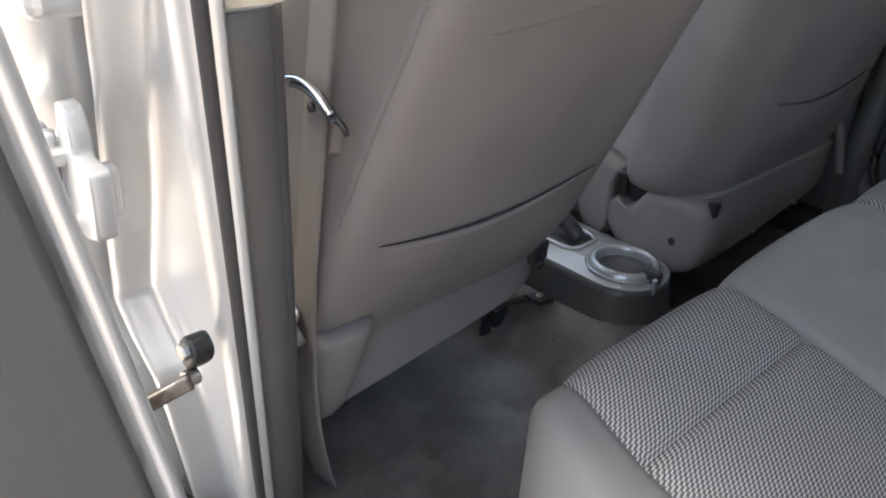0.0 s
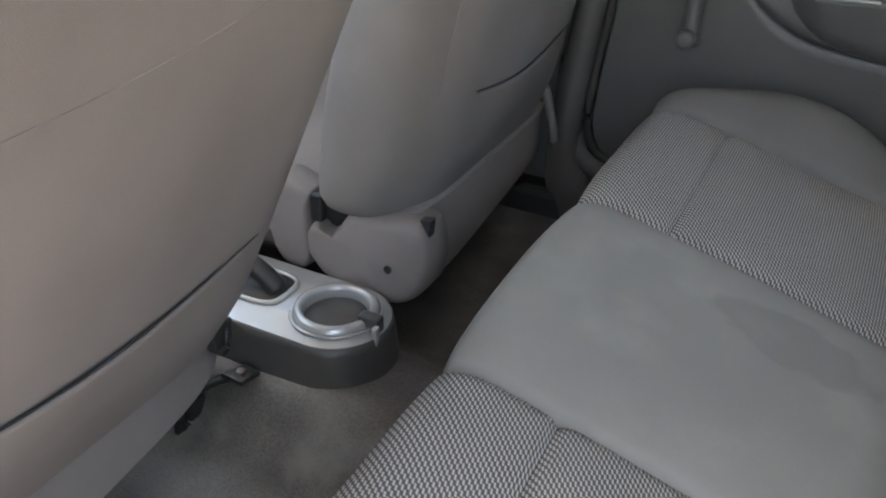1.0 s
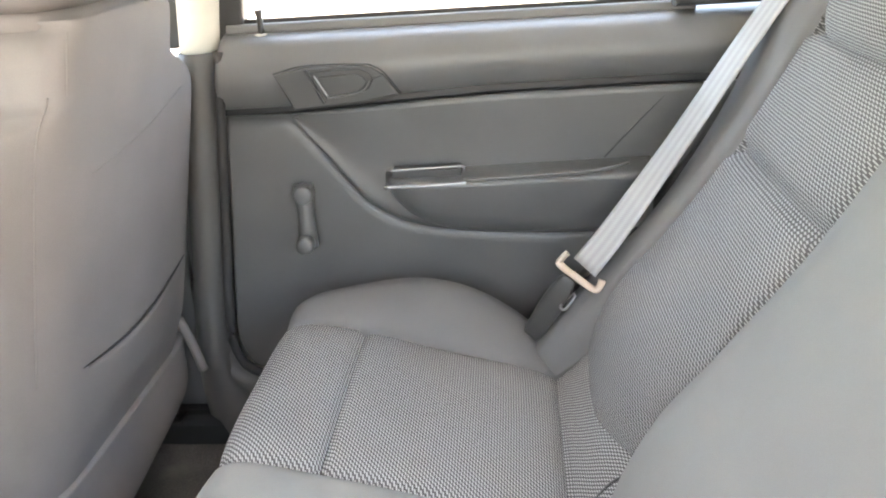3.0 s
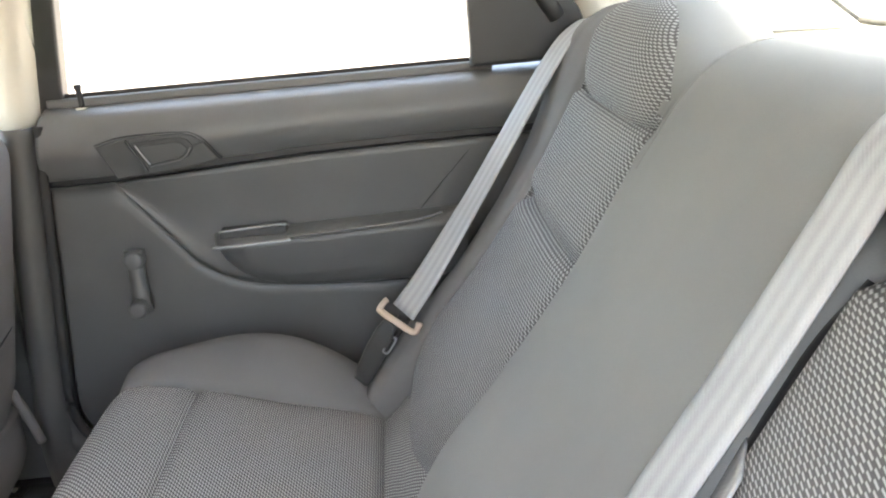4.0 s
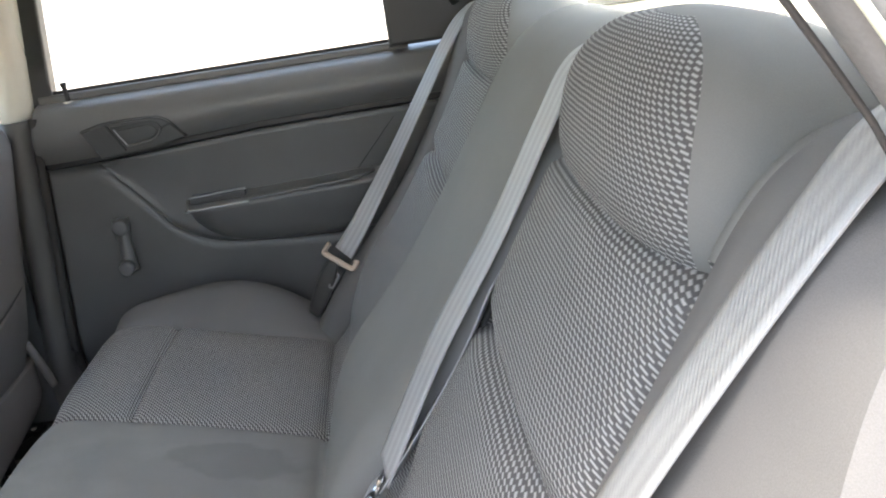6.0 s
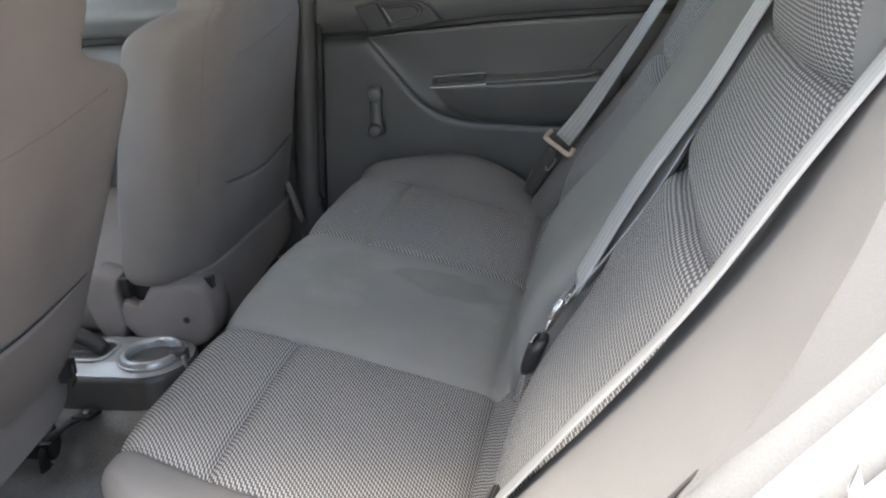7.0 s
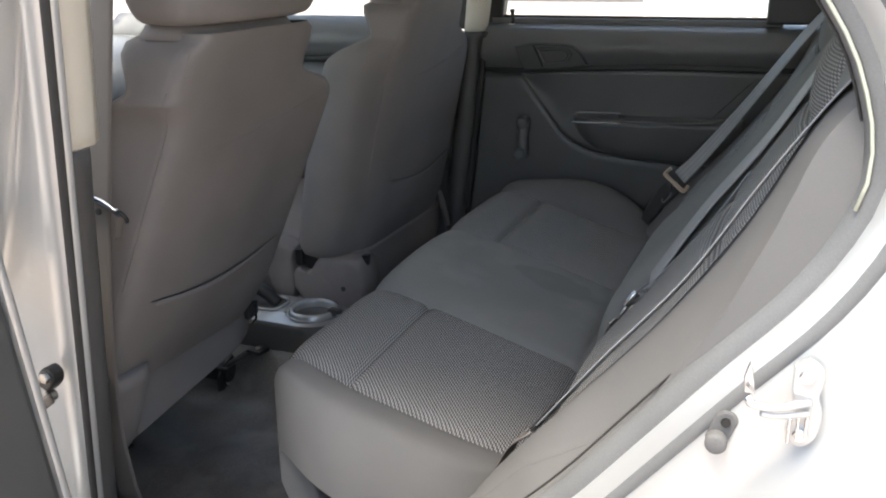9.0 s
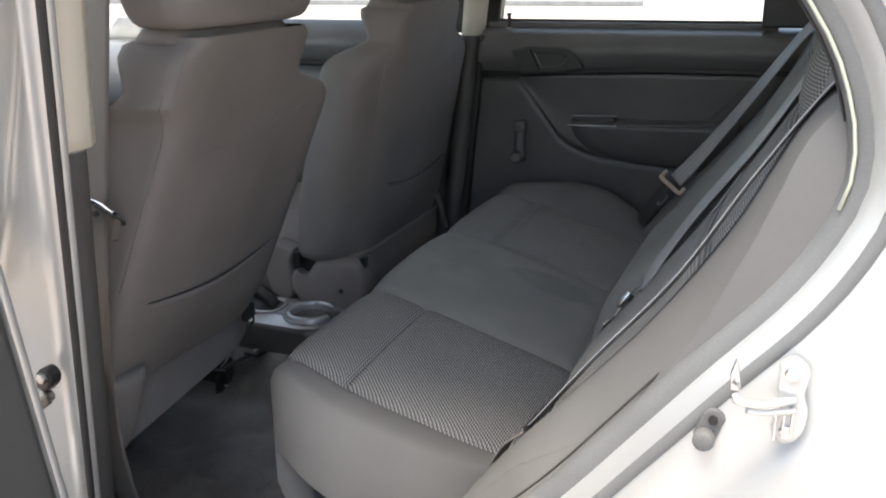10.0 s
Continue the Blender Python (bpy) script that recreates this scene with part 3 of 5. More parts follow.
# armrest with pocket front
rows = []
for i in range(61):
    u = i / 60
    x = 0.137 + 0.40 * u
    ease = min(1.0, u / 0.12) ** 0.6
    top = 0.79 + 0.008 * u
    bot = top - (top - float(np.interp(x, [0.137, 0.15, 0.17, 0.2, 0.24, 0.3, 0.385, 0.6], [0.786, 0.758, 0.736, 0.716, 0.704, 0.698, 0.695, 0.694])))
    out = 0.010 + 0.036 * ease
    y0 = 1.405
    rows.append([(x, y0 + 0.01, top + 0.014), (x, y0 - out * 0.5, top + 0.011), (x, y0 - out * 0.85, top + 0.007), (x, y0 - out, top), (x, y0 - out * 0.98, top - 0.006), (x, y0 - out * 0.86, top - (top - bot) * 0.3), (x, y0 - out * 0.66, top - (top - bot) * 0.6), (x, y0 - out * 0.38, top - (top - bot) * 0.88), (x, y0 + 0.004, bot)])
part("armrest", thicken(quad_grid(rows), 0.004, (0, 1, 0)), DOOR, rear_door, "moulded armrest with pocket front")
# a dark block in place of a hollow puts in the recess shade
part("pull_recess", box((0.15, 1.376, 0.801), (0.254, 1.405, 0.813), 0.002), BEZEL, rear_door, "dark block for the shade in the grab recess", smooth=False)
part("recess_lip", tube([(0.148, 1.378, 0.813), (0.2, 1.376, 0.8155), (0.255, 1.374, 0.817), (0.259, 1.374, 0.81)], 0.0018, 8), CONSOLE_TOP, rear_door)
# a pale bar paints the highlight along this edge
part("highlight_line", tube([(0.139, 1.366, 0.791), (0.2, 1.357, 0.794), (0.262, 1.355, 0.7965)], 0.003, 8), CONSOLE_TOP, rear_door, "pale bar for the highlight on the grab recess edge")
# inner handle
bez = prism([(-0.012, 0.964), (0.035, 0.974), (0.118, 0.973), (0.135, 0.969), (0.15, 0.958), (0.172, 0.928), (0.12, 0.919), (0.014, 0.911)], "y", 1.376, 1.41, 0.003)
handle = part("handle_bezel", bez, BEZEL, rear_door, "moulded handle bezel", smooth=False)
# a black plate proud of the bezel stands in for the hollow's shade
part("recess", prism([(0.042, 0.967), (0.115, 0.968), (0.128, 0.963), (0.135, 0.951), (0.126, 0.938), (0.112, 0.932), (0.064, 0.926)], "y", 1.3735, 1.4, 0.001), DARK, handle, "black plate for the shade in the finger recess", smooth=False)
part("lever", prism([(0.054, 0.959), (0.11, 0.962), (0.12, 0.958), (0.126, 0.95), (0.12, 0.941), (0.11, 0.936), (0.068, 0.931)], "y", 1.371, 1.38, 0.0015), BEZEL, handle, "handle lever plate", smooth=False)
part("ring", tube([(0.036, 1.3735, 0.971), (0.048, 1.3735, 0.948), (0.061, 1.3735, 0.921)], 0.0026, 8, 20), DARK, handle, "dark handle edge")
# the inner handle edge gets its highlight as a pale bar
part("ring", tube([(0.05, 1.371, 0.962), (0.058, 1.371, 0.947), (0.067, 1.371, 0.931)], 0.0014, 8, 20), CONSOLE_TOP, handle, "pale bar for the highlight on the handle edge")
part("ring", tube([(0.066, 1.372, 0.9285), (0.09, 1.372, 0.9315), (0.112, 1.372, 0.9345), (0.124, 1.372, 0.9405), (0.131, 1.372, 0.9505)], 0.0014, 8, 40), DOOR_TOP, handle)
part("ring", tube([(0.134, 1.3755, 0.954), (0.142, 1.3755, 0.955), (0.152, 1.3755, 0.957)], 0.001, 6, 10), DARK, handle)
part("ring", tube([(-0.012, 1.378, 0.966), (0.036, 1.376, 0.976), (0.118, 1.376, 0.975), (0.138, 1.376, 0.97), (0.153, 1.376, 0.959), (0.174, 1.378, 0.929)], 0.0011, 6, 50), DARK, handle)
part("cover_line", tube([(0.566, 1.398, 0.917), (0.52, 1.403, 0.868), (0.468, 1.406, 0.812)], 0.0011, 6, 20), DARK, rear_door, "joint line of the door insert")
# thin bar added for the highlight along the armrest top
part("armrest_highlight", tube([(0.258, 1.362, 0.799), (0.35, 1.36, 0.802), (0.45, 1.362, 0.806), (0.5, 1.372, 0.813)], lambda q: 0.003, 10, 30), DOOR_TOP, rear_door)
# window crank
arm_rows = []
for k, z in enumerate(np.linspace(0.790, 0.688, 15)):
    s = k / 14
    hw = 0.0125 + 0.003 * abs(2 * s - 1)
    y = 1.398 - 0.010 * s
    arm_rows.append([(0.0045 - hw, y + 0.006, z), (0.0045 - hw * 0.8, y, z), (0.0045, y - 0.003, z), (0.0045 + hw * 0.8, y, z), (0.0045 + hw, y + 0.006, z)])
crank = part("window_crank", thicken(quad_grid(arm_rows), 0.006, (0, 1, 0)), DOOR, rear_door, "dark window crank arm")
part("hub", disc((0.005, 1.388, 0.775), 0.0155, 0.028, "y", 24, 0.004), DOOR_TOP, crank)
part("knob", disc((0.004, 1.366, 0.699), 0.0145, 0.024, "y", 24, 0.005), DOOR_TOP, crank, "round crank knob")
lock = part("lock_pin", tube([(-0.035, 1.43, 1.0), (-0.035, 1.43, 1.03), (-0.036, 1.43, 1.053)], lambda s: 0.0045 + (0.0015 if s > 0.85 else 0), 10, 12), DARK, rear_door, "black lock pin")
part("collar", disc((-0.035, 1.43, 1.012), 0.011, 0.006, "z", 18, 0.002), BEIGE, lock)
part("quarter_cover", prism([(0.565, 1.026), (0.75, 1.026), (0.745, 1.085), (0.722, 1.16), (0.67, 1.235), (0.6, 1.3), (0.565, 1.32)], "y", 1.405, 1.44, 0.006), DARK, rear_door, "black plastic quarter window cover", smooth=False)
gl = quad_grid([[(x, 1.45 - (z - 1.03) * 0.3, z) for x in (-0.085, 0.565)] for z in (1.03, 1.37)])
pane = part("window_pane", thicken(gl, 0.004, (0, 1, 0)), GLASS, rear_door, "clear side window glass", smooth=False)
pane.visible_shadow = False
part("frame_top", tube([(-0.09, 1.35, 1.375), (0.25, 1.345, 1.385), (0.5, 1.36, 1.335), (0.62, 1.385, 1.22), (0.7, 1.41, 1.09)], 0.014, 10, 40), DARK, rear_door)
part("frame_post", prism([(-0.105, 1.0), (-0.068, 1.0), (-0.022, 1.38), (-0.06, 1.38)], "y", 1.436, 1.47, 0.004), DARK, rear_door, "dark window frame upright", smooth=False)
part("rear_seal", tube([(0.36, 1.405, 0.545), (0.44, 1.4, 0.625), (0.51, 1.4, 0.697), (0.58, 1.4, 0.785), (0.64, 1.4, 0.862), (0.7, 1.4, 0.935), (0.735, 1.4, 1.0)], 0.009, 10, 50), RUBBER, rear_door, "black door seal along the wheel arch")

# ---------------------------------------------------------------- far front door, dash, windscreen
front_door = thing("front_door", "closed far front door with grey plastic trim", "car door", at=(0, 0, 0))
part("lower_panel", door_sheet(lambda x: 0.36, lambda x: 0.905, lambda x, z, s: 1.425, 10, 30, -1.3, -0.215), DOOR, front_door)
part("trim_strip", door_sheet(lambda x: 0.907, lambda x: 0.925, lambda x, z, s: 1.42, 3, 30, -1.3, -0.215), DARK, front_door, "black strip")
part("top_panel", door_sheet(lambda x: 0.925, lambda x: 1.03, lambda x, z, s: 1.405 - 0.03 * math.sin(math.pi * s) + 0.03 * s * s, 10, 30, -1.3, -0.215), DOOR_TOP, front_door, "padded door top")
part("armrest", box((-0.95, 1.34, 0.70), (-0.35, 1.425, 0.79), 0.025, 4), DOOR, front_door, "moulded armrest")
fh = part("handle_bezel", box((-0.78, 1.395, 0.8), (-0.62, 1.43, 0.87), 0.02, 4), DOOR, front_door, "moulded inner handle bezel")
part("lever", box((-0.76, 1.385, 0.835), (-0.7, 1.4, 0.852), 0.005, 3), CHROME, fh, "chrome lever")
gl = quad_grid([[(x, 1.45 - (z - 1.03) * 0.3, z) for x in (-1.1, -0.2)] for z in (1.03, 1.37)])
pane = part("window_pane", thicken(gl, 0.004, (0, 1, 0)), GLASS, front_door, "clear side window glass", smooth=False)
pane.visible_shadow = False

part("frame_post", prism([(-0.215, 1.0), (-0.155, 1.0), (-0.105, 1.38), (-0.165, 1.38)], "y", 1.45, 1.48, 0.004), DARK, front_door, "dark window frame upright", smooth=False)

dash = thing("dashboard", "grey plastic dashboard ahead of the front seats", "dashboard", at=(0, 0, 0))
prof = spline([(-1.0, 0.45), (-0.98, 0.62), (-0.92, 0.75), (-0.93, 0.88), (-1.02, 0.95), (-1.2, 0.97), (-1.5, 0.95)], 30)
part("fascia", thicken(quad_grid([[(x + 0.02 * math.sin(y * 4), y, z) for y in np.linspace(0.0, 1.45, 20)] for x, z in prof]), 0.03, (-1, 0, 0)), DOOR, dash)
part("vent", box((-0.935, 0.62, 0.8), (-0.905, 0.9, 0.87), 0.01, 3), DARK, dash, "black air vent")
part("radio", box((-0.95, 0.64, 0.66), (-0.9, 0.88, 0.78), 0.008, 3), DARK, dash, "black radio panel")
wheel = thing("steering_wheel", "black steering wheel behind the driver seat back", "steering wheel", at=(-0.72, 0.36, 0.86))
bm = loft([[(0.016 * math.cos(b) * 0.6 - 0.07 * math.sin(a), (0.185 + 0.016 * math.cos(b)) * math.cos(a), (0.185 + 0.016 * math.cos(b)) * math.sin(a) * 0.92 + 0.016 * math.sin(b)) for b in (2 * math.pi * k / 10 for k in range(10))] for a in (2 * math.pi * j / 47 for j in range(48))])
part("rim", bm, DARK, wheel)
part("hub", box((-0.05, -0.07, -0.06), (0.0, 0.07, 0.06), 0.02, 3), DARK, wheel, smooth=False)
part("spoke", box((-0.03, -0.17, -0.02), (-0.012, 0.17, 0.02), 0.008, 2), DARK, wheel, smooth=False)
gl = quad_grid([[(x, y, z) for y in (0.05, 1.4)] for x, z in ((-1.5, 0.96), (-0.95, 1.4))])
ws = part("windscreen", thicken(gl, 0.005, (-0.5, 0, 0.8)), GLASS, None, smooth=False)
tagged(ws, "clear windscreen glass", "windscreen", kind="structure")
ws.visible_shadow = False

near_front = thing("near_front_door", "closed near front door with dark trim", "car door", at=(0, 0, 0))
part("panel", box((-1.2, -0.06, 0.32), (-0.36, 0.02, 0.98), 0.02, 3), DOOR, near_front, smooth=False)
part("armrest", box((-0.95, 0.0, 0.68), (-0.42, 0.08, 0.76), 0.02, 3), DOOR, near_front, smooth=False)

# ---------------------------------------------------------------- rear: shelf, glass, pillars
shelf = thing("parcel_shelf", "pale felt parcel shelf with a speaker grille", "parcel shelf", at=(0, 0, 0))
bm = quad_grid([[(x, y, 1.052 + 0.004 * math.sin(3 * y)) for y in np.linspace(0.0, 1.42, 20)] for x in np.linspace(0.78, 1.14, 8)])
part("board", thicken(bm, 0.02, (0, 0, -1)), SHELF, shelf)
grille = part("speaker_grille", loft([ring(0.967, 0.867, 1.055, 0.07, 0.105, 3, 40), ring(0.967, 0.867, 1.062, 0.066, 0.1, 3, 40)]), SHELF, shelf, "pale oval speaker grille")
for i in range(26):
    y = 0.787 + i * 0.0064
    part("slat", box((0.922, y, 1.0615), (1.012, y + 0.0026, 1.0645), 0), BEIGE, grille, smooth=False)
rear_glass = quad_grid([[(x, y, z) for y in (0.15, 1.27)] for x, z in ((1.095, 1.05), (0.62, 1.4))])
rg = part("rear_window", thicken(rear_glass, 0.005, (0.6, 0, 0.8)), GLASS, None, smooth=False)
tagged(rg, "clear sloping rear window glass", "rear window", kind="structure")
rg.visible_shadow = False
part("glass_edge", tube([(0.62, 1.235, 1.4), (0.85, 1.24, 1.235), (1.0, 1.245, 1.13), (1.09, 1.252, 1.062)], 0.0035, 8, 40), RUBBER, shell, "black rear window edge")
part("glass_edge", tube([(1.09, 1.25, 1.062), (1.096, 1.0, 1.066), (1.098, 0.71, 1.068), (1.096, 0.42, 1.066), (1.09, 0.16, 1.062)], 0.006, 8, 40), RUBBER, shell, "black rear window edge")
part("glass_edge", tube([(0.62, 0.175, 1.4), (0.85, 0.165, 1.235), (1.09, 0.16, 1.062)], 0.0035, 8, 40), RUBBER, shell, "black rear window edge")


def c_pillar(name, outer, inner):
    rows = [[Vector(a).lerp(Vector(b), k / 8) + Vector((0.03, 0, 0.02)) * math.sin(math.pi * k / 8) for k in range(9)] for a, b in zip(spline(outer, 16), spline(inner, 16))]
    return part(name, thicken(quad_grid(rows), 0.015, (0.5, 0, 0.3)), LINER, shell, "pale rear pillar trim")


c_pillar("far_rear_pillar", [(0.76, 1.41, 0.96), (0.725, 1.41, 1.09), (0.69, 1.40, 1.165), (0.6, 1.37, 1.27), (0.45, 1.34, 1.38)], [(1.15, 1.30, 0.97), (1.098, 1.262, 1.045), (0.995, 1.25, 1.128), (0.82, 1.235, 1.26), (0.62, 1.22, 1.40)])
c_pillar("near_rear_pillar", [(0.86, 0.005, 1.06), (0.76, 0.012, 1.11), (0.69, 0.028, 1.16), (0.622, 0.05, 1.205), (0.57, 0.055, 1.26), (0.45, 0.05, 1.37)], [(1.13, 0.08, 1.03), (1.09, 0.145, 1.05), (0.985, 0.17, 1.13), (0.9, 0.18, 1.2), (0.8, 0.18, 1.28), (0.62, 0.19, 1.40)])
roof = quad_grid([[(x, y, roof_z(x, y, 1.44, 0.02)) for y in np.linspace(-0.03, 1.45, 16)] for x in ROOF_X])
part("roof", thicken(roof, 0.01, (0, 0, 1)), SILVER, shell, "silver painted roof")
hood = quad_grid([[(x, y, 0.93 + 0.02 * math.cos((y - 0.71) / 0.75 * 1.4) - 0.16 * ((-1.5 - x) / 1.0) ** 2) for y in np.linspace(-0.05, 1.47, 16)] for x in np.linspace(-2.5, -1.5, 14)])
part("bonnet", thicken(hood, 0.02, (0, 0, -1)), SILVER, shell, "silver painted bonnet")
for y0, y1 in ((-0.16, -0.06), (1.47, 1.57)):
    part("front_wing", box((-2.5, y0, 0.25), (-1.25, y1, 0.9), 0.04, 3), SILVER, shell, smooth=False)
part("tail_panel", box((1.15, -0.1, 0.2), (1.9, 1.48, 1.03), 0.03), SILVER, shell, smooth=False)

# ---------------------------------------------------------------- rear seat cushion
bench = thing("rear_bench", "grey cloth rear bench with woven inserts and raised headrests", "rear bench", at=(0, 0, 0))
cushion = part("seat_cushion", box((0.12, 0.19, 0.28), (0.5, 1.30, 0.50), 0.03), DARK, bench, "bench cushion with two woven inserts", smooth=False)
PROFILE = spline([(0.10, 0.33), (0.07, 0.42), (0.04, 0.51), (0.012, 0.575), (0.002, 0.612), (0.01, 0.637), (0.035, 0.645), (0.07, 0.639), (0.119, 0.626), (0.2, 0.604), (0.3, 0.577), (0.37, 0.556), (0.388, 0.553), (0.405, 0.565), (0.43, 0.592), (0.455, 0.605), (0.5, 0.6)], 100)
RUN = np.r_[0, np.cumsum(np.linalg.norm(np.diff(PROFILE, axis=0), axis=1))]
SEAM_I = int(np.argmin([abs(x - 0.119) + (9 if z < 0.6 else 0) for x, z in PROFILE]))
REAR_I = int(np.argmin(abs(PROFILE[:, 0] - 0.384) + (PROFILE[:, 1] < 0.5)))
FRONT_I = int(np.argmin(np.hypot(PROFILE[:, 0] - 0.008, PROFILE[:, 1] - 0.59)))
Y_L0, Y_L1, Y_R0, Y_R1 = 0.264, 0.556, 0.893, 1.222
CY_L = 0.172
CY = steps_through([CY_L, Y_L0, Y_L1, Y_R0, Y_R1, 1.375], 0.022)


def end_pull(x, far=False):
    """How far the cushion's ends draw in at a depth x: full at the middle, rounded at front and rear."""
    f = max(0.0, (0.17 - x) / 0.17)
    r = max(0.0, (x - 0.25) / 0.2)
    return (0.12 if far else 0.075) * f**2 + 0.16 * r**2.2


def cushion_at(i, y):
    x, z = PROFILE[i]
    z += min(0.0, (y - 0.9)) * 0.028
    mid = (CY_L + 1.375) / 2
    half = (1.375 - CY_L) / 2
    v = (y - mid) / half
    yy = mid + v * (half - end_pull(x if i > FRONT_I else 0.01, y > 0.8) * min(1, abs(v)) ** 6)
    nx, nz = 0.2, 1.0
    puff = 0.0
    for a, b, h in ((Y_L0, Y_L1, 0.006), (Y_L1, Y_R0, 0.010), (Y_R0, Y_R1, 0.006)):
        if a < y < b:
            puff = h * (1 - ((y - (a + b) / 2) / ((b - a) / 2)) ** 4)
    if y > Y_R1 or y < Y_L0:
        q = (y - Y_R1) / (1.375 - Y_R1) if y > Y_R1 else (Y_L0 - y) / (Y_L0 - CY_L)
        top = (0.055 if y > 1 else 0.008) * math.sin(min(1, q / 0.75) * math.pi / 2) * math.exp(-(((x - 0.22) / (0.135 if y > 1 else 0.17)) ** 2))
        puff += top
        if q > 0.72:
            e = (q - 0.72) / 0.28
            z -= 0.13 * (1 - math.sqrt(max(0.0, 1 - e * e)))
    on_top = z > 0.5
    cut = sum(groove(y - b) for b in (Y_L0, Y_L1, Y_R0, Y_R1)) if i > FRONT_I - 14 else 0
    inside = Y_L0 - 0.002 < y < Y_L1 + 0.002 or Y_R0 - 0.002 < y < Y_R1 + 0.002
    if inside:
        cut += 1.5 * groove(RUN[i] - RUN[SEAM_I], 0.006)
    cut += 1.5 * groove(RUN[i] - RUN[REAR_I], 0.008) if 0.2 < y < 1.28 else 0
    sag = 0.004 * noise.noise((x * 6, y * 5, 2.0))
    k = 1.0 if i > FRONT_I - 10 else max(0.0, 1 - (FRONT_I - 10 - i) / 8)
    up = (puff + sag) * k - 0.0055 * cut
    d = PROFILE[min(i + 1, 99)] - PROFILE[max(i - 1, 0)]
    d = d / np.linalg.norm(d)
    return (x - d[1] * up, yy, z + d[0] * up)


cpos = [[cushion_at(i, y) for y in CY] for i in range(100)]
cuv = [[(y, RUN[i]) for y in CY] for i in range(100)]


def cushion_part(name, i0, i1, y0, y1, material, label=""):
    return part(name, quad_grid(cpos, cuv, lambda i, j: i0 <= i < i1 and y0 - 1e-4 <= CY[j] < y1 - 1e-4), material, cushion, label)


cushion_part("side_bolster", 0, 99, CY_L, Y_L0, CLOTH_END, "smooth grey cloth end")
cushion_part("side_bolster", 0, 99, Y_R1, 1.375, CLOTH_END, "smooth grey cloth end")
cushion_part("centre_panel", 0, 99, Y_L1, Y_R0, CLOTH_SEAT, "smooth grey cloth centre with a faint stain")
for a, b in ((Y_L0, Y_L1), (Y_R0, Y_R1)):
    cushion_part("front_panel", 0, FRONT_I, a, b, CLOTH_SEAT)
    cushion_part("woven_insert", FRONT_I, SEAM_I, a, b, WEAVE, "light and dark woven cloth")
    cushion_part("woven_insert", SEAM_I, REAR_I, a, b, WEAVE, "light and dark woven cloth")
    cushion_part("rear_pad", REAR_I, 99, a, b, WEAVE, "narrow woven rear pad")
# belt slots: black strips on the surface paint the shade inside them
for y in (Y_R0 + 0.028, Y_L1 - 0.05):
    col = min(range(len(CY)), key=lambda q: abs(CY[q] - y))
    part("belt_slot", tube([cpos[i][col] for i in range(REAR_I + 4, 96, 4)], lambda q: 0.003 * math.sin(math.pi * (0.05 + 0.9 * q)) ** 0.5, 8, 30, 0.35), DARK, cushion, "black strip for the shade in the belt slot")

# ---------------------------------------------------------------- rear seat back
back = part("backrest", prism([(0.53, 0.5), (0.86, 0.5), (0.86, 1.05), (0.80, 1.06), (0.745, 1.0)], "y", 0.03, 1.34, 0.02), DARK, bench, "seat back with woven inserts and headrests", smooth=False)
BP = spline([(0.42, 0.50), (0.424, 0.56), (0.437, 0.636), (0.47, 0.705), (0.524, 0.768), (0.567, 0.823), (0.606, 0.88), (0.65, 0.954), (0.682, 1.009), (0.706, 1.05), (0.73, 1.076), (0.76, 1.091), (0.80, 1.094), (0.84, 1.08)], 110)
BRUN = np.r_[0, np.cumsum(np.linalg.norm(np.diff(BP, axis=0), axis=1))]
B0, B1, B2, B3 = 0.152, 0.486, 0.877, 1.205
BY = steps_through([-0.012, 0.06, 0.105, B0, B1, B2, B3, 1.255, 1.3, 1.372], 0.018)
CREASE_I = int(np.argmin(abs(BP[:, 1] - 0.885)))
HEAD_I = int(np.argmin(abs(BP[:, 1] - 1.03)))
FOLD_I = int(np.argmin(abs(BP[:, 1] - 1.018)))
# lines across the side wing: its rim by the door aperture, its seam and its ridge
RIM = spline([(0.34, -0.012, 0.47), (0.45, -0.012, 0.62), (0.525, -0.012, 0.705), (0.628, -0.012, 0.84), (0.70, -0.012, 0.935), (0.735, -0.012, 0.99), (0.77, -0.012, 1.05), (0.82, -0.012, 1.075), (0.9, -0.012, 1.06)], 240)
SEAM = spline([(0.3, 0.09, 0.5), (0.38, 0.075, 0.6), (0.442, 0.06, 0.673), (0.538, 0.027, 0.753), (0.615, -0.004, 0.869), (0.662, -0.004, 0.968), (0.695, 0.004, 1.05), (0.735, 0.02, 1.088), (0.8, 0.03, 1.1), (0.9, 0.03, 1.08)], 240)
RIDGE = spline([(0.34, 0.125, 0.5), (0.38, 0.123, 0.6), (0.472, 0.119, 0.72), (0.567, 0.112, 0.839), (0.639, 0.106, 0.947), (0.69, 0.097, 1.05), (0.725, 0.09, 1.092), (0.78, 0.085, 1.108), (0.9, 0.08, 1.09)], 240)


def beside(line, i, d):
    """Where a line of the wing passes row i of the back: its place across and how far it stands out."""
    rel = line[:, [0, 2]] - BP[i]
    k = int(np.argmin(abs(rel @ d)))
    return float(line[k, 1]), float(rel[k] @ np.array([-d[1], d[0]]))


def low_part(z):
    """One on the lower back, where the centre section stands apart, falling to nothing higher up."""
    return min(1.0, max(0.0, (0.79 - z) / 0.12))


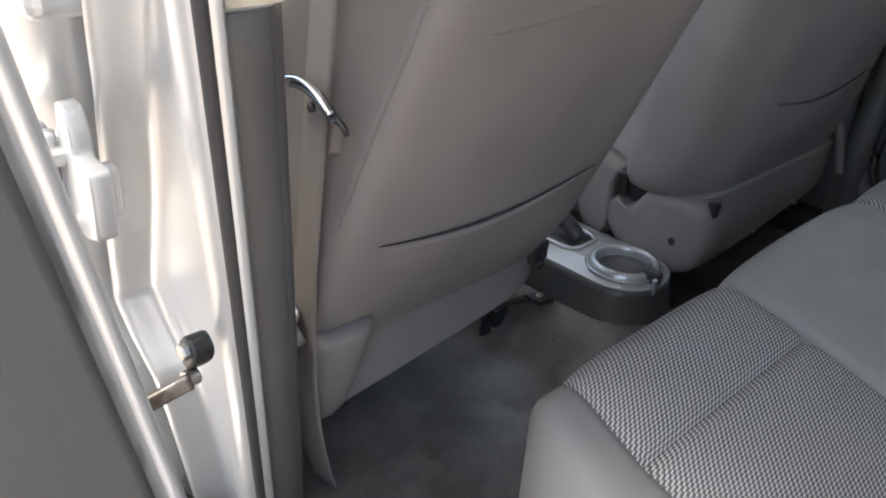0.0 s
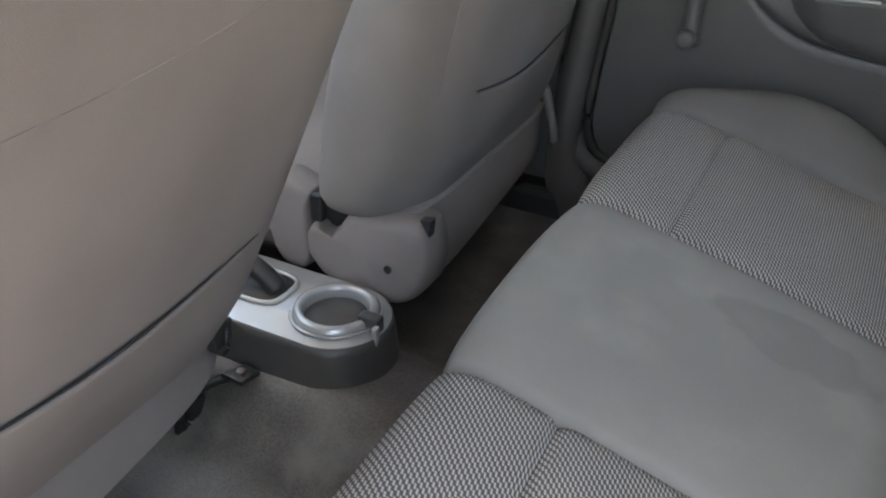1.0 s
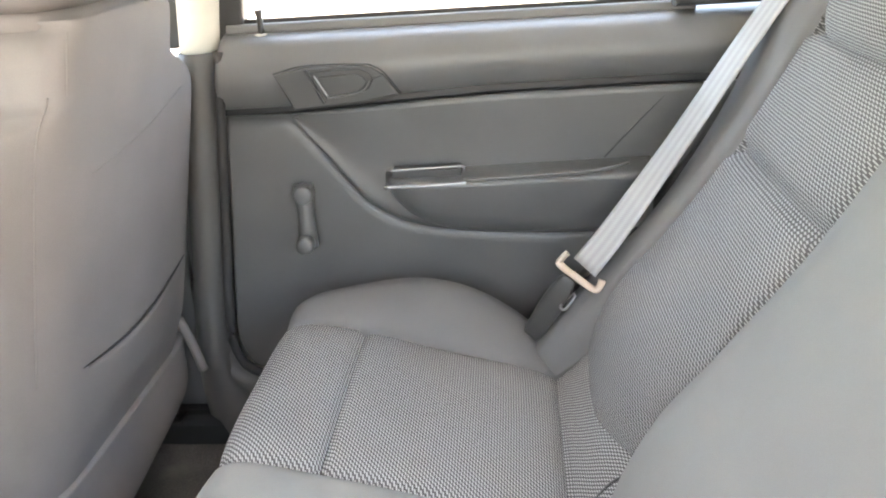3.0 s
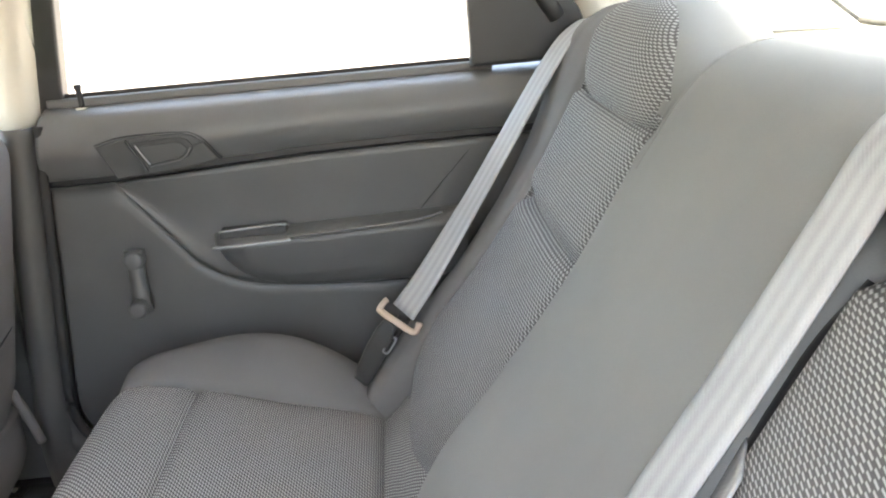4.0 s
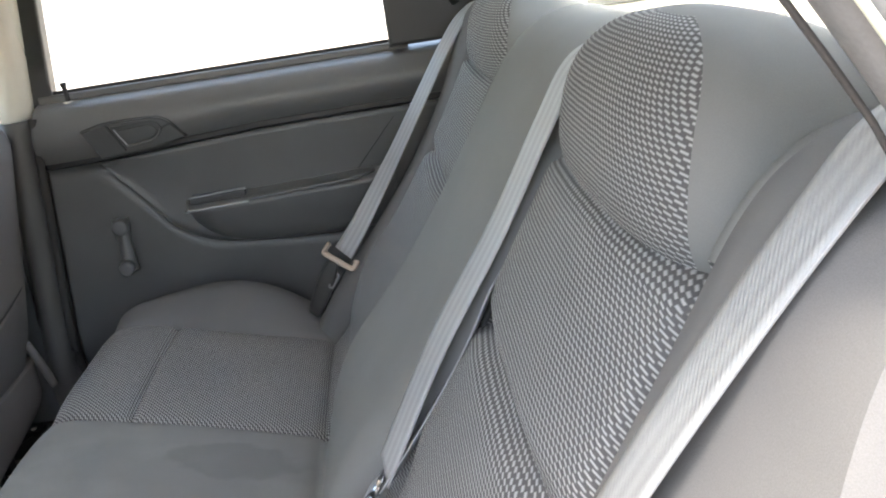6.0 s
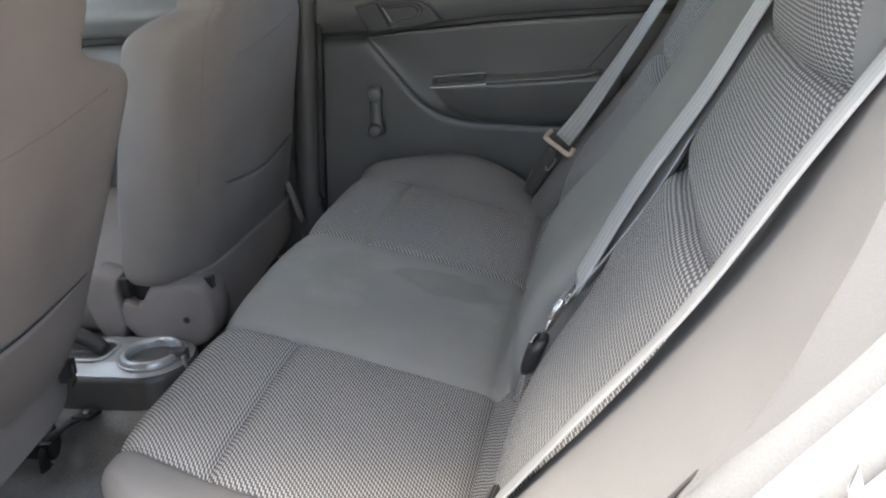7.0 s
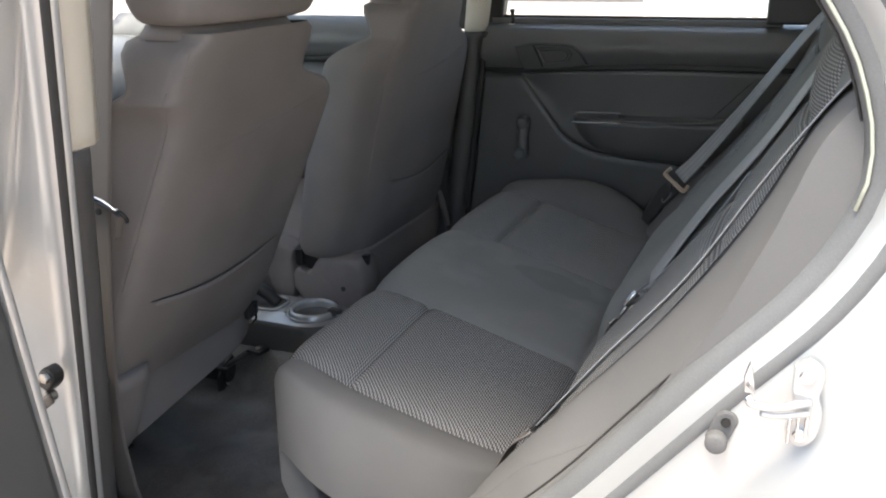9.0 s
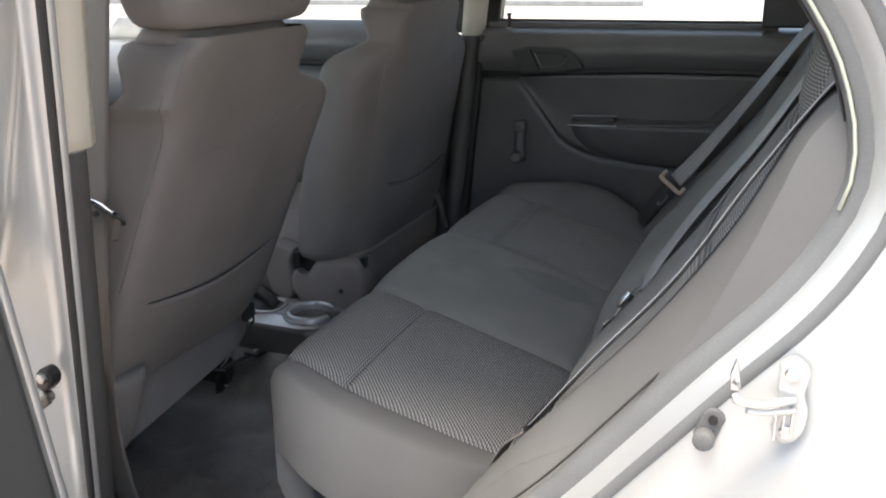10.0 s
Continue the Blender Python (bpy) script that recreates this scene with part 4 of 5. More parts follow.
def back_at(i, y):
    x, z = BP[i]
    d = BP[min(i + 1, len(BP) - 1)] - BP[max(i - 1, 0)]
    d = d / np.linalg.norm(d)
    m = y if y < 0.68 else 1.36 - y
    across = y
    if m < B0:
        (yr, r), (ys, o), (yw, w) = (beside(line, i, d) for line in (RIM, SEAM, RIDGE))
        marks = [-0.012, 0.02, 0.06, 0.082, 0.097, 0.105, 0.122, 0.14, B0]
        out = float(np.interp(m, marks, [r, 0.55 * r + 0.45 * o + 0.004, o, o * 0.45 + w * 0.55 + 0.006, o * 0.12 + w * 0.88 + 0.004, w, w * 0.8, w * 0.3, 0.0]))
        across = float(np.interp(m, marks, [yr, yr * 0.45 + ys * 0.55, ys, ys * 0.5 + yw * 0.5, ys * 0.15 + yw * 0.85, yw, yw * 0.6 + B0 * 0.4, yw * 0.2 + B0 * 0.8, B0]))
        if y > 0.68:
            across = 1.36 - across
    elif m < B1:
        v = (m - (B0 + B1) / 2) / ((B1 - B0) / 2)
        crown = float(np.interp(z, [0.55, 0.75, 0.85, 1.0], [0.006, 0.01, 0.014, 0.012]))
        inner = min(1.0, max(0.0, (m - 0.3) / (B1 - 0.3)))
        out = crown * (1 - abs(v) ** 2.6) - 0.055 * low_part(z) * inner**1.6
        across += (-0.012 if y < 0.68 else 0.012) * low_part(z) * max(0.0, v) ** 3
    else:
        q = (m - B1) / (0.68 - B1)
        out = 0.024 * min(1.0, q / 0.25) ** 0.7 * float(np.interp(z, [0.5, 0.62, 0.75, 0.9, 1.06, 1.2], [0.9, 1.0, 0.9, 0.75, 0.35, 0.2]))
        across += (0.04 if y < 0.68 else -0.015) * low_part(z) * (1 - min(1.0, q)) ** 2
        corner = max(0.0, 1 - (m - B1) / 0.07)
        out -= 0.045 * (1 - math.sqrt(1 - corner * corner)) * min(1.0, max(0.0, (z - 1.0) / 0.06))
    cut = sum(groove(y - b, 0.007) for b in (B0, B1, B2, B3)) + 3.5 * low_part(z) * groove(y - B1, 0.012)
    cut += 0.3 * (1 - min(1.0, max(0.0, (z - 0.75) / 0.2))) * sum(groove(y - b, 0.003) for b in (0.06, 1.3))
    if B0 < y < B1 or B2 < y < B3:
        cut += 2.4 * groove(BRUN[i] - BRUN[CREASE_I], 0.012) + 2.4 * groove(BRUN[i] - BRUN[FOLD_I], 0.008)
    sunk = 0.05 * min(1.0, max(0.0, (z - 1.02) / 0.012)) if (B0 + 0.01 < y < B1 - 0.01 or B2 + 0.01 < y < B3 - 0.01) else 0.0
    up = out - sunk - 0.007 * cut + 0.003 * noise.noise((z * 6, y * 6, 5.0))
    return (x - d[1] * up, across, z + d[0] * up)


bpos = [[back_at(i, y) for y in BY] for i in range(len(BP))]
buv = [[(bpos[i][j][1], BRUN[i]) for j in range(len(BY))] for i in range(len(BP))]


def back_part(name, i0, i1, y0, y1, material, label=""):
    return part(name, quad_grid(bpos, buv, lambda i, j: i0 <= i < i1 and y0 - 1e-4 <= BY[j] < y1 - 1e-4), material, back, label)


back_part("side_bolster", 0, 109, 0.06, B0, CLOTH_END, "smooth grey cloth side wing")
back_part("side_panel", 0, 109, -0.012, 0.06, CLOTH_END, "grey cloth panel by the door aperture")
back_part("side_bolster", 0, 109, B3, 1.3, CLOTH_END, "smooth grey cloth side wing")
back_part("side_panel", 0, 109, 1.3, 1.372, CLOTH_END, "grey cloth panel by the far door")
back_part("centre_panel", 0, 109, B1, B2, CLOTH, "smooth grey cloth centre")
for a, b in ((B0, B1), (B2, B3)):
    back_part("woven_insert", 0, CREASE_I, a, b, WEAVE_BACK, "light and dark woven cloth")
    back_part("woven_insert", CREASE_I, HEAD_I, a, b, WEAVE_BACK, "light and dark woven cloth")
    back_part("head_base", HEAD_I, 109, a, b, CLOTH)


def headrest(cy, low, high):
    """A raised headrest: woven front between two shares of its width, smooth sides."""
    levels = [(0.985, 0.163, 0.704, 0.84), (1.012, 0.169, 0.684, 0.845), (1.03, 0.17, 0.678, 0.846), (1.055, 0.168, 0.68, 0.844), (1.082, 0.161, 0.688, 0.838), (1.102, 0.147, 0.7, 0.826), (1.116, 0.12, 0.714, 0.808), (1.125, 0.083, 0.728, 0.79), (1.129, 0.033, 0.745, 0.77), (1.1295, 0.001, 0.757, 0.758)]
    lv = spline(levels, 36)
    rings = [ring((x0 + x1) / 2, cy, z, (x1 - x0) / 2, hy, 3.4, 64) for z, hy, x0, x1 in lv]
    climb = [0.0]
    for r0, r1 in zip(rings, rings[1:]):
        climb.append(climb[-1] + (Vector(r1[32]) - Vector(r0[32])).length)
    uv = [[(p[1], h) for p in r] for r, h in zip(rings, climb)]

    def front(i, j):
        p, q = rings[i][j], rings[i][(j + 1) % 64]
        z, hy, x0, x1 = lv[i]
        return (p[0] + q[0]) / 2 < x0 + float(np.interp(z, [1.0, 1.08, 1.115, 1.129], [0.2, 0.24, 0.6, 0.9])) * (x1 - x0) and -low * hy < (p[1] + q[1]) / 2 - cy < high * hy and z < 1.1285

    part("headrest_front", quad_grid(rings, uv, front, close=True), WEAVE_BACK, back, "woven headrest front")
    part("headrest_shell", quad_grid(rings, uv, lambda i, j: not front(i, j), close=True), CLOTH, back, "smooth grey headrest sides")


headrest(1.036, 0.93, 0.93)
headrest(0.334, 0.85, 0.95)
# a black strip stands in for the shade in the gap beside the centre section
col = min(range(len(BY)), key=lambda q: abs(BY[q] - (B1 - 0.004)))
part("gap_shade", tube([bpos[i][col] for i in range(34, 84, 6)], 0.007, 8, 60, 0.5), DARK, back, "black strip for the shade in the gap beside the centre section")
# the double seam round the shoulder of the centre section
for y in (B2 - 0.022, B2 - 0.05, B1 + 0.03):
    col = min(range(len(BY)), key=lambda q: abs(BY[q] - y))
    part("seam", tube([bpos[i][col] for i in range(78, 108, 4)], 0.0012, 6, 60), CLOTH, back, "stitched seam")
for y, a in ((0.06, 26), (1.3, 26)):
    col = min(range(len(BY)), key=lambda q: abs(BY[q] - y))
    part("seam", tube([bpos[i][col] for i in range(a, 84, 5)], lambda q: 0.0008 * (1.05 - q), 6, 90), CLOTH_END, back, "stitched seam")

# ---------------------------------------------------------------- seat belts
def tongue(bm_parent, centre, along, across, w=0.062, h=0.03, mat_=STEEL, name="tongue"):
    a, c = Vector(along).normalized(), Vector(across).normalized()
    n = a.cross(c).normalized()
    pts = [(-0.5, 0.5), (0.5, 0.5), (0.5, -0.1), (0.22, -0.5), (-0.22, -0.5), (-0.5, -0.1)]
    bm = bmesh.new()
    lo = [bm.verts.new(Vector(centre) + c * w * u + a * h * v + n * 0.003) for u, v in pts]
    hi = [bm.verts.new(Vector(centre) + c * w * u + a * h * v - n * 0.003) for u, v in pts]
    bm.faces.new(lo)
    bm.faces.new(hi[::-1])
    for i in range(6):
        bm.faces.new([lo[i], hi[i], hi[(i + 1) % 6], lo[(i + 1) % 6]])
    bmesh.ops.recalc_face_normals(bm, faces=bm.faces)
    bmesh.ops.bevel(bm, geom=list(bm.edges), offset=0.0018, segments=2, affect="EDGES")
    return part(name, bm, mat_, bm_parent, smooth=False)


far_belt = thing("far_seat_belt", "grey webbing seat belt with a tan-topped tongue by the far door", "seat belt", at=(0, 0, 0))
part("webbing", strap([(0.80, 1.335, 1.05), (0.745, 1.318, 1.088), (0.705, 1.302, 1.078), (0.66, 1.29, 1.03), (0.55, 1.268, 0.87), (0.47, 1.25, 0.76), (0.425, 1.24, 0.705)], [(0.3, -0.9, 0.1), (0.3, -0.92, -0.15), (0.36, -0.88, -0.2), (0.55, -0.68, -0.33)], 0.045, steps=50), BELT, far_belt)
acr, alo = Vector((0.69, -0.49, -0.40)).normalized(), Vector((0.55, 0.1, 0.75)).normalized()
tc0 = Vector((0.418, 1.236, 0.697))
part("tongue", tube([tuple(tc0 + acr * a + alo * h) for a, h in ((-0.031, 0.014), (-0.033, 0.004), (-0.03, -0.005), (0.0, -0.006), (0.03, -0.005), (0.033, 0.004), (0.031, 0.012))], 0.0062, 12, 50, 0.7), TAN, far_belt, "tan plastic belt tongue")
part("buckle_cover", loft([[tuple(Vector((0.352, 1.265, 0.585)).lerp(Vector((0.408, 1.238, 0.69)), q) + acr * (p[0] - 0.004) + Vector((0, -1, 0.35)) * p[1]) for p in ring(0, 0, 0, w, d, 3, 24)] for q, w, d in ((0.0, 0.012, 0.004), (0.15, 0.016, 0.007), (0.5, 0.018, 0.009), (0.8, 0.016, 0.008), (0.95, 0.012, 0.006), (1.0, 0.006, 0.003))]), CONSOLE_BODY, far_belt, "dark plastic buckle sleeve")
lc = Vector((0.398, 1.228, 0.662))
part("latch_plate", tube([tuple(lc + acr * a + alo * h) for a, h in ((0.003, 0.014), (0.008, 0.012), (0.008, -0.01), (0.001, -0.013), (0.0, -0.008))], 0.0019, 8, 40), IRON, far_belt, "chrome latch loop")
part("lower_webbing", strap([(0.41, 1.255, 0.69), (0.385, 1.29, 0.64), (0.37, 1.31, 0.56), (0.4, 1.31, 0.48)], (0.5, 1, 0.0), 0.03, steps=20), CONSOLE_BODY, far_belt)

mid_belt = thing("centre_seat_belt", "grey webbing seat belt lying down the seat back to its buckle", "seat belt", at=(0, 0, 0))
part("webbing", strap([(0.80, 0.525, 1.09), (0.755, 0.517, 1.094), (0.714, 0.505, 1.082), (0.68, 0.5, 1.034), (0.631, 0.503, 0.95), (0.559, 0.494, 0.847), (0.495, 0.48, 0.74)], [(-0.03, 0.99, 0.1), (-0.08, 0.98, 0.1), (-0.1, 0.95, 0.2)], 0.047, steps=70), BELT, mid_belt)
ma, mu = Vector((0.3, 0.95, 0)).normalized(), Vector((0.5, 0, 0.85)).normalized()
mc = Vector((0.482, 0.48, 0.716))
part("tongue", tube([tuple(mc + ma * a + mu * h) for a, h in ((-0.03, 0.018), (-0.033, 0.002), (-0.028, -0.008), (0.0, -0.01), (0.026, -0.008), (0.03, 0.0), (0.028, 0.012))], 0.005, 10, 50, 0.8), CHROME, mid_belt, "grey metal belt tongue")
part("latch_plate", tube([tuple(mc + ma * a + mu * h) for a, h in ((-0.014, -0.01), (-0.016, -0.034), (0.0, -0.044), (0.012, -0.034), (0.01, -0.01))], 0.003, 8, 40), CHROME, mid_belt, "chrome latch loop")
part("keeper", strap([tuple(mc + mu * 0.012 + ma * 0.01 + Vector((-0.006, 0, 0))), tuple(mc + mu * -0.006 + ma * 0.008 + Vector((-0.01, 0, 0))), tuple(mc + mu * -0.022 + ma * 0.002)], tuple(ma), 0.022, steps=10), BELT, mid_belt)
part("buckle", loft([ring(0.432, 0.49, 0.618, 0.006, 0.01, 3, 24), ring(0.436, 0.49, 0.626, 0.01, 0.016, 3, 24), ring(0.446, 0.488, 0.652, 0.011, 0.017, 3, 24), ring(0.453, 0.487, 0.664, 0.009, 0.014, 3, 24), ring(0.455, 0.487, 0.667, 0.005, 0.009, 3, 24)]), DARK, mid_belt, "black buckle")
part("stalk", tube([(0.434, 0.49, 0.622), (0.428, 0.49, 0.6), (0.42, 0.488, 0.575)], 0.006, 8), CHROME, mid_belt)
part("buckle_rim", tube([(0.441, 0.476, 0.664), (0.447, 0.486, 0.669), (0.45, 0.499, 0.665)], 0.0022, 8, 16), CHROME, mid_belt, "bright edge of the buckle slot")
part("slack_webbing", strap([(0.498, 0.474, 0.733), (0.542, 0.474, 0.79), (0.59, 0.474, 0.86), (0.622, 0.474, 0.915)], (0.5, 0.8, 0.1), 0.036, steps=30, wave=0.002), BELT, mid_belt)

near_belt = thing("near_seat_belt", "grey webbing seat belt along the edge of the near seat wing", "seat belt", at=(0, 0, 0))
part("webbing", strap([(0.82, 0.06, 1.105), (0.772, 0.06, 1.122), (0.735, 0.062, 1.114), (0.704, 0.064, 1.082), (0.652, 0.08, 1.0), (0.588, 0.104, 0.888), (0.51, 0.122, 0.784), (0.445, 0.146, 0.69), (0.432, 0.15, 0.672)], [(0.0, 1, 0), (0.05, 0.98, -0.15), (0.0, 0.95, -0.22), (-0.05, 0.9, -0.36), (-0.1, 0.9, -0.42), (0.1, 1, -0.2)], 0.044, steps=90), BELT, near_belt)
tongue(near_belt, (0.437, 0.15, 0.68), (0.6, -0.2, 0.7), (0.2, 1, 0.1), 0.056, 0.014, DARK)
tongue(near_belt, (0.426, 0.152, 0.665), (0.6, 0.1, 0.7), (0.2, 1, 0.1), 0.026, 0.022, CHROME, "latch_plate")
part("lower_webbing", strap([(0.432, 0.152, 0.672), (0.405, 0.155, 0.645), (0.385, 0.155, 0.60), (0.375, 0.15, 0.55)], (0.2, 1, 0.1), 0.046, steps=16), BELT_FRONT, near_belt)

front_belt = thing("front_seat_belt", "brown-grey webbing belt hanging beside the pillar trim", "seat belt", at=(0, 0, 0))
part("webbing", strap([(-0.04, 0.086, 1.32), (-0.075, 0.1, 1.2), (-0.119, 0.117, 1.05), (-0.166, 0.136, 0.9), (-0.19, 0.144, 0.805), (-0.216, 0.15, 0.66), (-0.238, 0.164, 0.512), (-0.252, 0.184, 0.414), (-0.26, 0.2, 0.36)], [(0.98, -0.2, 0), (0.98, -0.2, 0), (0.985, -0.15, 0), (0.985, 0.1, 0)], 0.046, steps=70), BELT_FRONT, front_belt)
part("belt_tongue", tube([(-0.19, 0.126, 0.886), (-0.17, 0.126, 0.888), (-0.145, 0.122, 0.885), (-0.118, 0.116, 0.876)], lambda s: 0.0066 - 0.0016 * abs(2 * s - 1), 10, 20, 0.55), DARK, front_belt, "black belt tongue")
part("tongue_edge", tube([(-0.195, 0.122, 0.891), (-0.172, 0.121, 0.896), (-0.145, 0.117, 0.893), (-0.119, 0.112, 0.883)], lambda s: 0.0044 - 0.001 * s, 10, 20, 0.6), CHROME, front_belt, "bright metal plate of the belt tongue")
part("latch_plate", disc((-0.162, 0.122, 0.874), 0.0045, 0.004, "y", 16, 0.001), DARK, front_belt)
part("tongue_loop", tube([(-0.12, 0.117, 0.88), (-0.114, 0.121, 0.871), (-0.118, 0.126, 0.864)], 0.0028, 8, 12), DARK, front_belt)
part("slack_webbing", strap([(-0.125, 0.124, 0.872), (-0.136, 0.13, 0.855), (-0.147, 0.135, 0.835)], (0.7, 0.72, 0), 0.009, steps=8), BELT_FRONT, front_belt)
anchor = part("anchor_plate", prism([tuple(p) for p in spline([(-0.266, 0.634), (-0.25, 0.65), (-0.231, 0.654), (-0.219, 0.638), (-0.23, 0.61), (-0.25, 0.606)], 32)], "y", 0.14, 0.146, 0.002), CHROME, front_belt, "bright metal lower anchor of the belt", smooth=False)
part("anchor_cap", tube([(-0.242, 0.136, 0.63), (-0.23, 0.136, 0.618), (-0.214, 0.136, 0.605)], 0.012, 12, 12), STOP_RUBBER, anchor, "grey cap over the anchor")

# ---------------------------------------------------------------- front seats
def front_seat(cy, bx, slope, label, neck, rails, low, tuck, swell=0.0, flank=1.0, slit_r=0.0015):
    """A front seat seen from behind: covered back with pocket, headrest, cushion, rails. neck: how far its upper part stands aside; swell: how much more its inner side swells; flank: how soon the near side swells behind the rear face."""
    seat = thing("bucket_chair", label, "car seat", "front seats", at=(0, 0, 0))

    def rear(z):
        return bx + (z - 0.705) * slope - 0.03 * max(0, (0.62 - z) / 0.2)

    # height, half width of the rear face, side bulge, depth, sideways shift
    lev = spline([(0.545 + low, 0.18, 0.01, 0.10, 0.0), (0.556 + low, 0.192, 0.03, 0.13, 0.0), (0.585 + low, 0.2, 0.052, 0.16, 0.0), (0.66, 0.205, 0.056, 0.175, 0.0), (0.78, 0.205, 0.058, 0.175, 0.0), (0.9, 0.202, 0.057, 0.172, 0.0), (0.955, 0.2, 0.057, 0.17, 0.0), (0.978, 0.196, 0.054, 0.168, -0.06), (0.996, 0.187, 0.046, 0.15, -0.26), (1.01, 0.173, 0.034, 0.122, -0.58), (1.021, 0.159, 0.017, 0.1, -0.88), (1.034, 0.149, 0.006, 0.096, -1.0), (1.07, 0.146, 0.004, 0.122, -1.0), (1.088, 0.14, 0.003, 0.135, -1.0), (1.098, 0.12, 0.0, 0.11, -1.0)], 90)

    def section(z, hw, bulge, depth, shift):
        """Seat-back outline at one height: flat rear face, sides swelling outward, rounded front."""
        def half(hw, bulge, depth, f=1.0):
            return [(0.0, 0.0), (0.0, 0.5 * hw), (0.0008, 0.8 * hw), (0.006, 0.95 * hw), (0.02, hw + 0.25 * f * bulge), (0.05, hw + 0.75 * f * bulge), (0.45 * depth + 0.02 + 0.01 * (1 - f), hw + (0.35 + 0.65 * f) * bulge), (0.85 * depth, hw + (1.0 - 0.3 * f) * bulge), (0.97 * depth, 0.85 * hw + 0.3 * bulge), (depth, 0.4 * hw)]

        zl = min(1.098, z + 0.008 * min(1.0, max(0.0, (z - 0.88) / 0.06)))
        hl, bl, sl = (float(np.interp(zl, lev[:, 0], lev[:, k])) for k in (1, 2, 4))
        full = bl / 0.056
        near = half(hl, bl, depth, flank)[:0:-1]
        loop = [(d, w - neck * shift) for d, w in half(hw, bulge, depth)] + [(depth, -neck * shift)] + [(d, -w - neck * sl - swell * full * min(1.0, d / 0.05)) for d, w in near]
        n = len(loop)
        pts = []
        for k in range(n):
            p0, p1, p2, p3 = (np.array(loop[(k + j) % n]) for j in (-1, 0, 1, 2))
            for s in (0, 0.25, 0.5, 0.75):
                pts.append(0.5 * (2 * p1 + (p2 - p0) * s + (2 * p0 - 5 * p1 + 4 * p2 - p3) * s * s + (3 * p1 - p0 - 3 * p2 + p3) * s**3))
        return [(rear(z) - d, cy + w, z) for d, w in pts]

    rings = [section(*v) for v in lev]

    def is_side(i, j):
        p = rings[i][j]
        return p[0] < rear(p[2]) - 0.03

    part("back_cover", quad_grid(rings, None, lambda i, j: not is_side(i, j), close=True, caps=False), COVER, seat, "brown-grey cloth back")
    part("side_cover", quad_grid(rings, None, is_side, close=True), COVER_SIDE, seat, "grey cloth sides")
    corner = min(range(len(rings[0])), key=lambda j: abs(rings[30][j][0] - rear(rings[30][j][2]) + 0.018) + (0.0 if rings[30][j][1] < cy else 1.0))
    part("seam", tube([Vector(rings[i][corner]) + Vector((0.0006, -0.0003, 0)) for i in range(14, 86, 4)], 0.0011, 6, 90), COVER_SIDE, seat, "stitched corner seam")
    part("top_cover", loft([ring(rear(1.1) - 0.075, cy + neck, 1.09, 0.065, 0.13, 3, 40), ring(rear(1.1) - 0.075, cy + neck, 1.112, 0.05, 0.115, 3, 40)]), COVER, seat)
    # pocket: a slack flap under a sagging slit
    rows, edge = [], []
    for i in range(41):
        u = i / 40
        y = cy - 0.165 + 0.335 * u
        slit = 0.71 - 0.022 * math.sin(math.pi * u) + 0.006 * u
        row = []
        for k in range(13):
            s = k / 12
            z = slit - s * 0.13
            bulge = 0.010 * math.sin(math.pi * u) ** 0.8 * (1 - s) ** 1.5 - 0.0022
            row.append((rear(z) + bulge, y, z))
        rows.append(row)
        edge.append((rear(slit) + 0.001 + 0.004 * math.sin(math.pi * u), y, slit + 0.001))
    part("pocket", thicken(quad_grid(rows), 0.004, (-1, 0, 0)), COVER, seat, "slack seat-back pocket")
    # a black thread paints the shade inside the pocket opening
    part("pocket_shade", tube(edge, lambda s: slit_r * math.sin(math.pi * s) ** 0.4 + 0.0003, 6, 60), DARK, seat, "black line for the shade in the pocket opening")
    # seams
    part("seam", tube([(rear(z) + 0.0003, y, z) for y, z in ((cy - 0.14, 0.935), (cy - 0.06, 0.94), (cy + 0.03, 0.952), (cy + 0.13, 0.975))], 0.0007, 6, 40), COVER_SIDE, seat)
    part("seam", tube([(rear(z) + 0.0002, cy + neck - 0.15, z) for z in (1.09, 1.07, 1.05, 1.03)], 0.0008, 6, 40), COVER_SIDE, seat)
    # lower skirt and cushion
    sk0 = rear(0.54) - 0.018 + tuck
    sk = spline([(0.452, 0.20, 0.02), (0.46, 0.228, 0.035), (0.485, 0.24, 0.045), (0.53, 0.238, 0.04), (0.556, 0.23, 0.02)], 16)
    part("skirt", loft([[(x, y, z + 0.03 * (y - cy) / 0.24 * max(0, (0.55 - z) / 0.1)) for x, y, z in ring(sk0 - hx, cy, z0, hx, hy, 4, 48)] for z0, hy, hx in sk]), COVER, seat, "cloth skirt below the back")
    part("cushion", loft([ring(bx - 0.38, cy, z, hx, hy, 4, 48) for z, hy, hx in ((0.425, 0.22, 0.2), (0.445, 0.235, 0.23), (0.5, 0.245, 0.25), (0.56, 0.24, 0.25), (0.59, 0.2, 0.2))]), COVER, seat, "covered seat cushion")
    part("flap", loft([ring(bx - 0.096 + (z - 0.5) * 0.3, cy - 0.163, z, 0.026, hy, 3, 24) for z, hy in ((0.446, 0.016), (0.455, 0.034), (0.50, 0.044), (0.56, 0.047), (0.585, 0.042))]), COVER, seat, "loose corner of the cover")
    # headrest
    hz = spline([(1.107, 0.12, 0.045), (1.114, 0.146, 0.06), (1.145, 0.16, 0.07), (1.22, 0.168, 0.07), (1.28, 0.14, 0.055), (1.30, 0.1, 0.03)], 24)
    hx0 = rear(1.13) - 0.07
    part("headrest", loft([ring(hx0, cy + neck, z, hx, hy, 3.4, 56) for z, hy, hx in hz]), COVER, seat, "covered headrest")
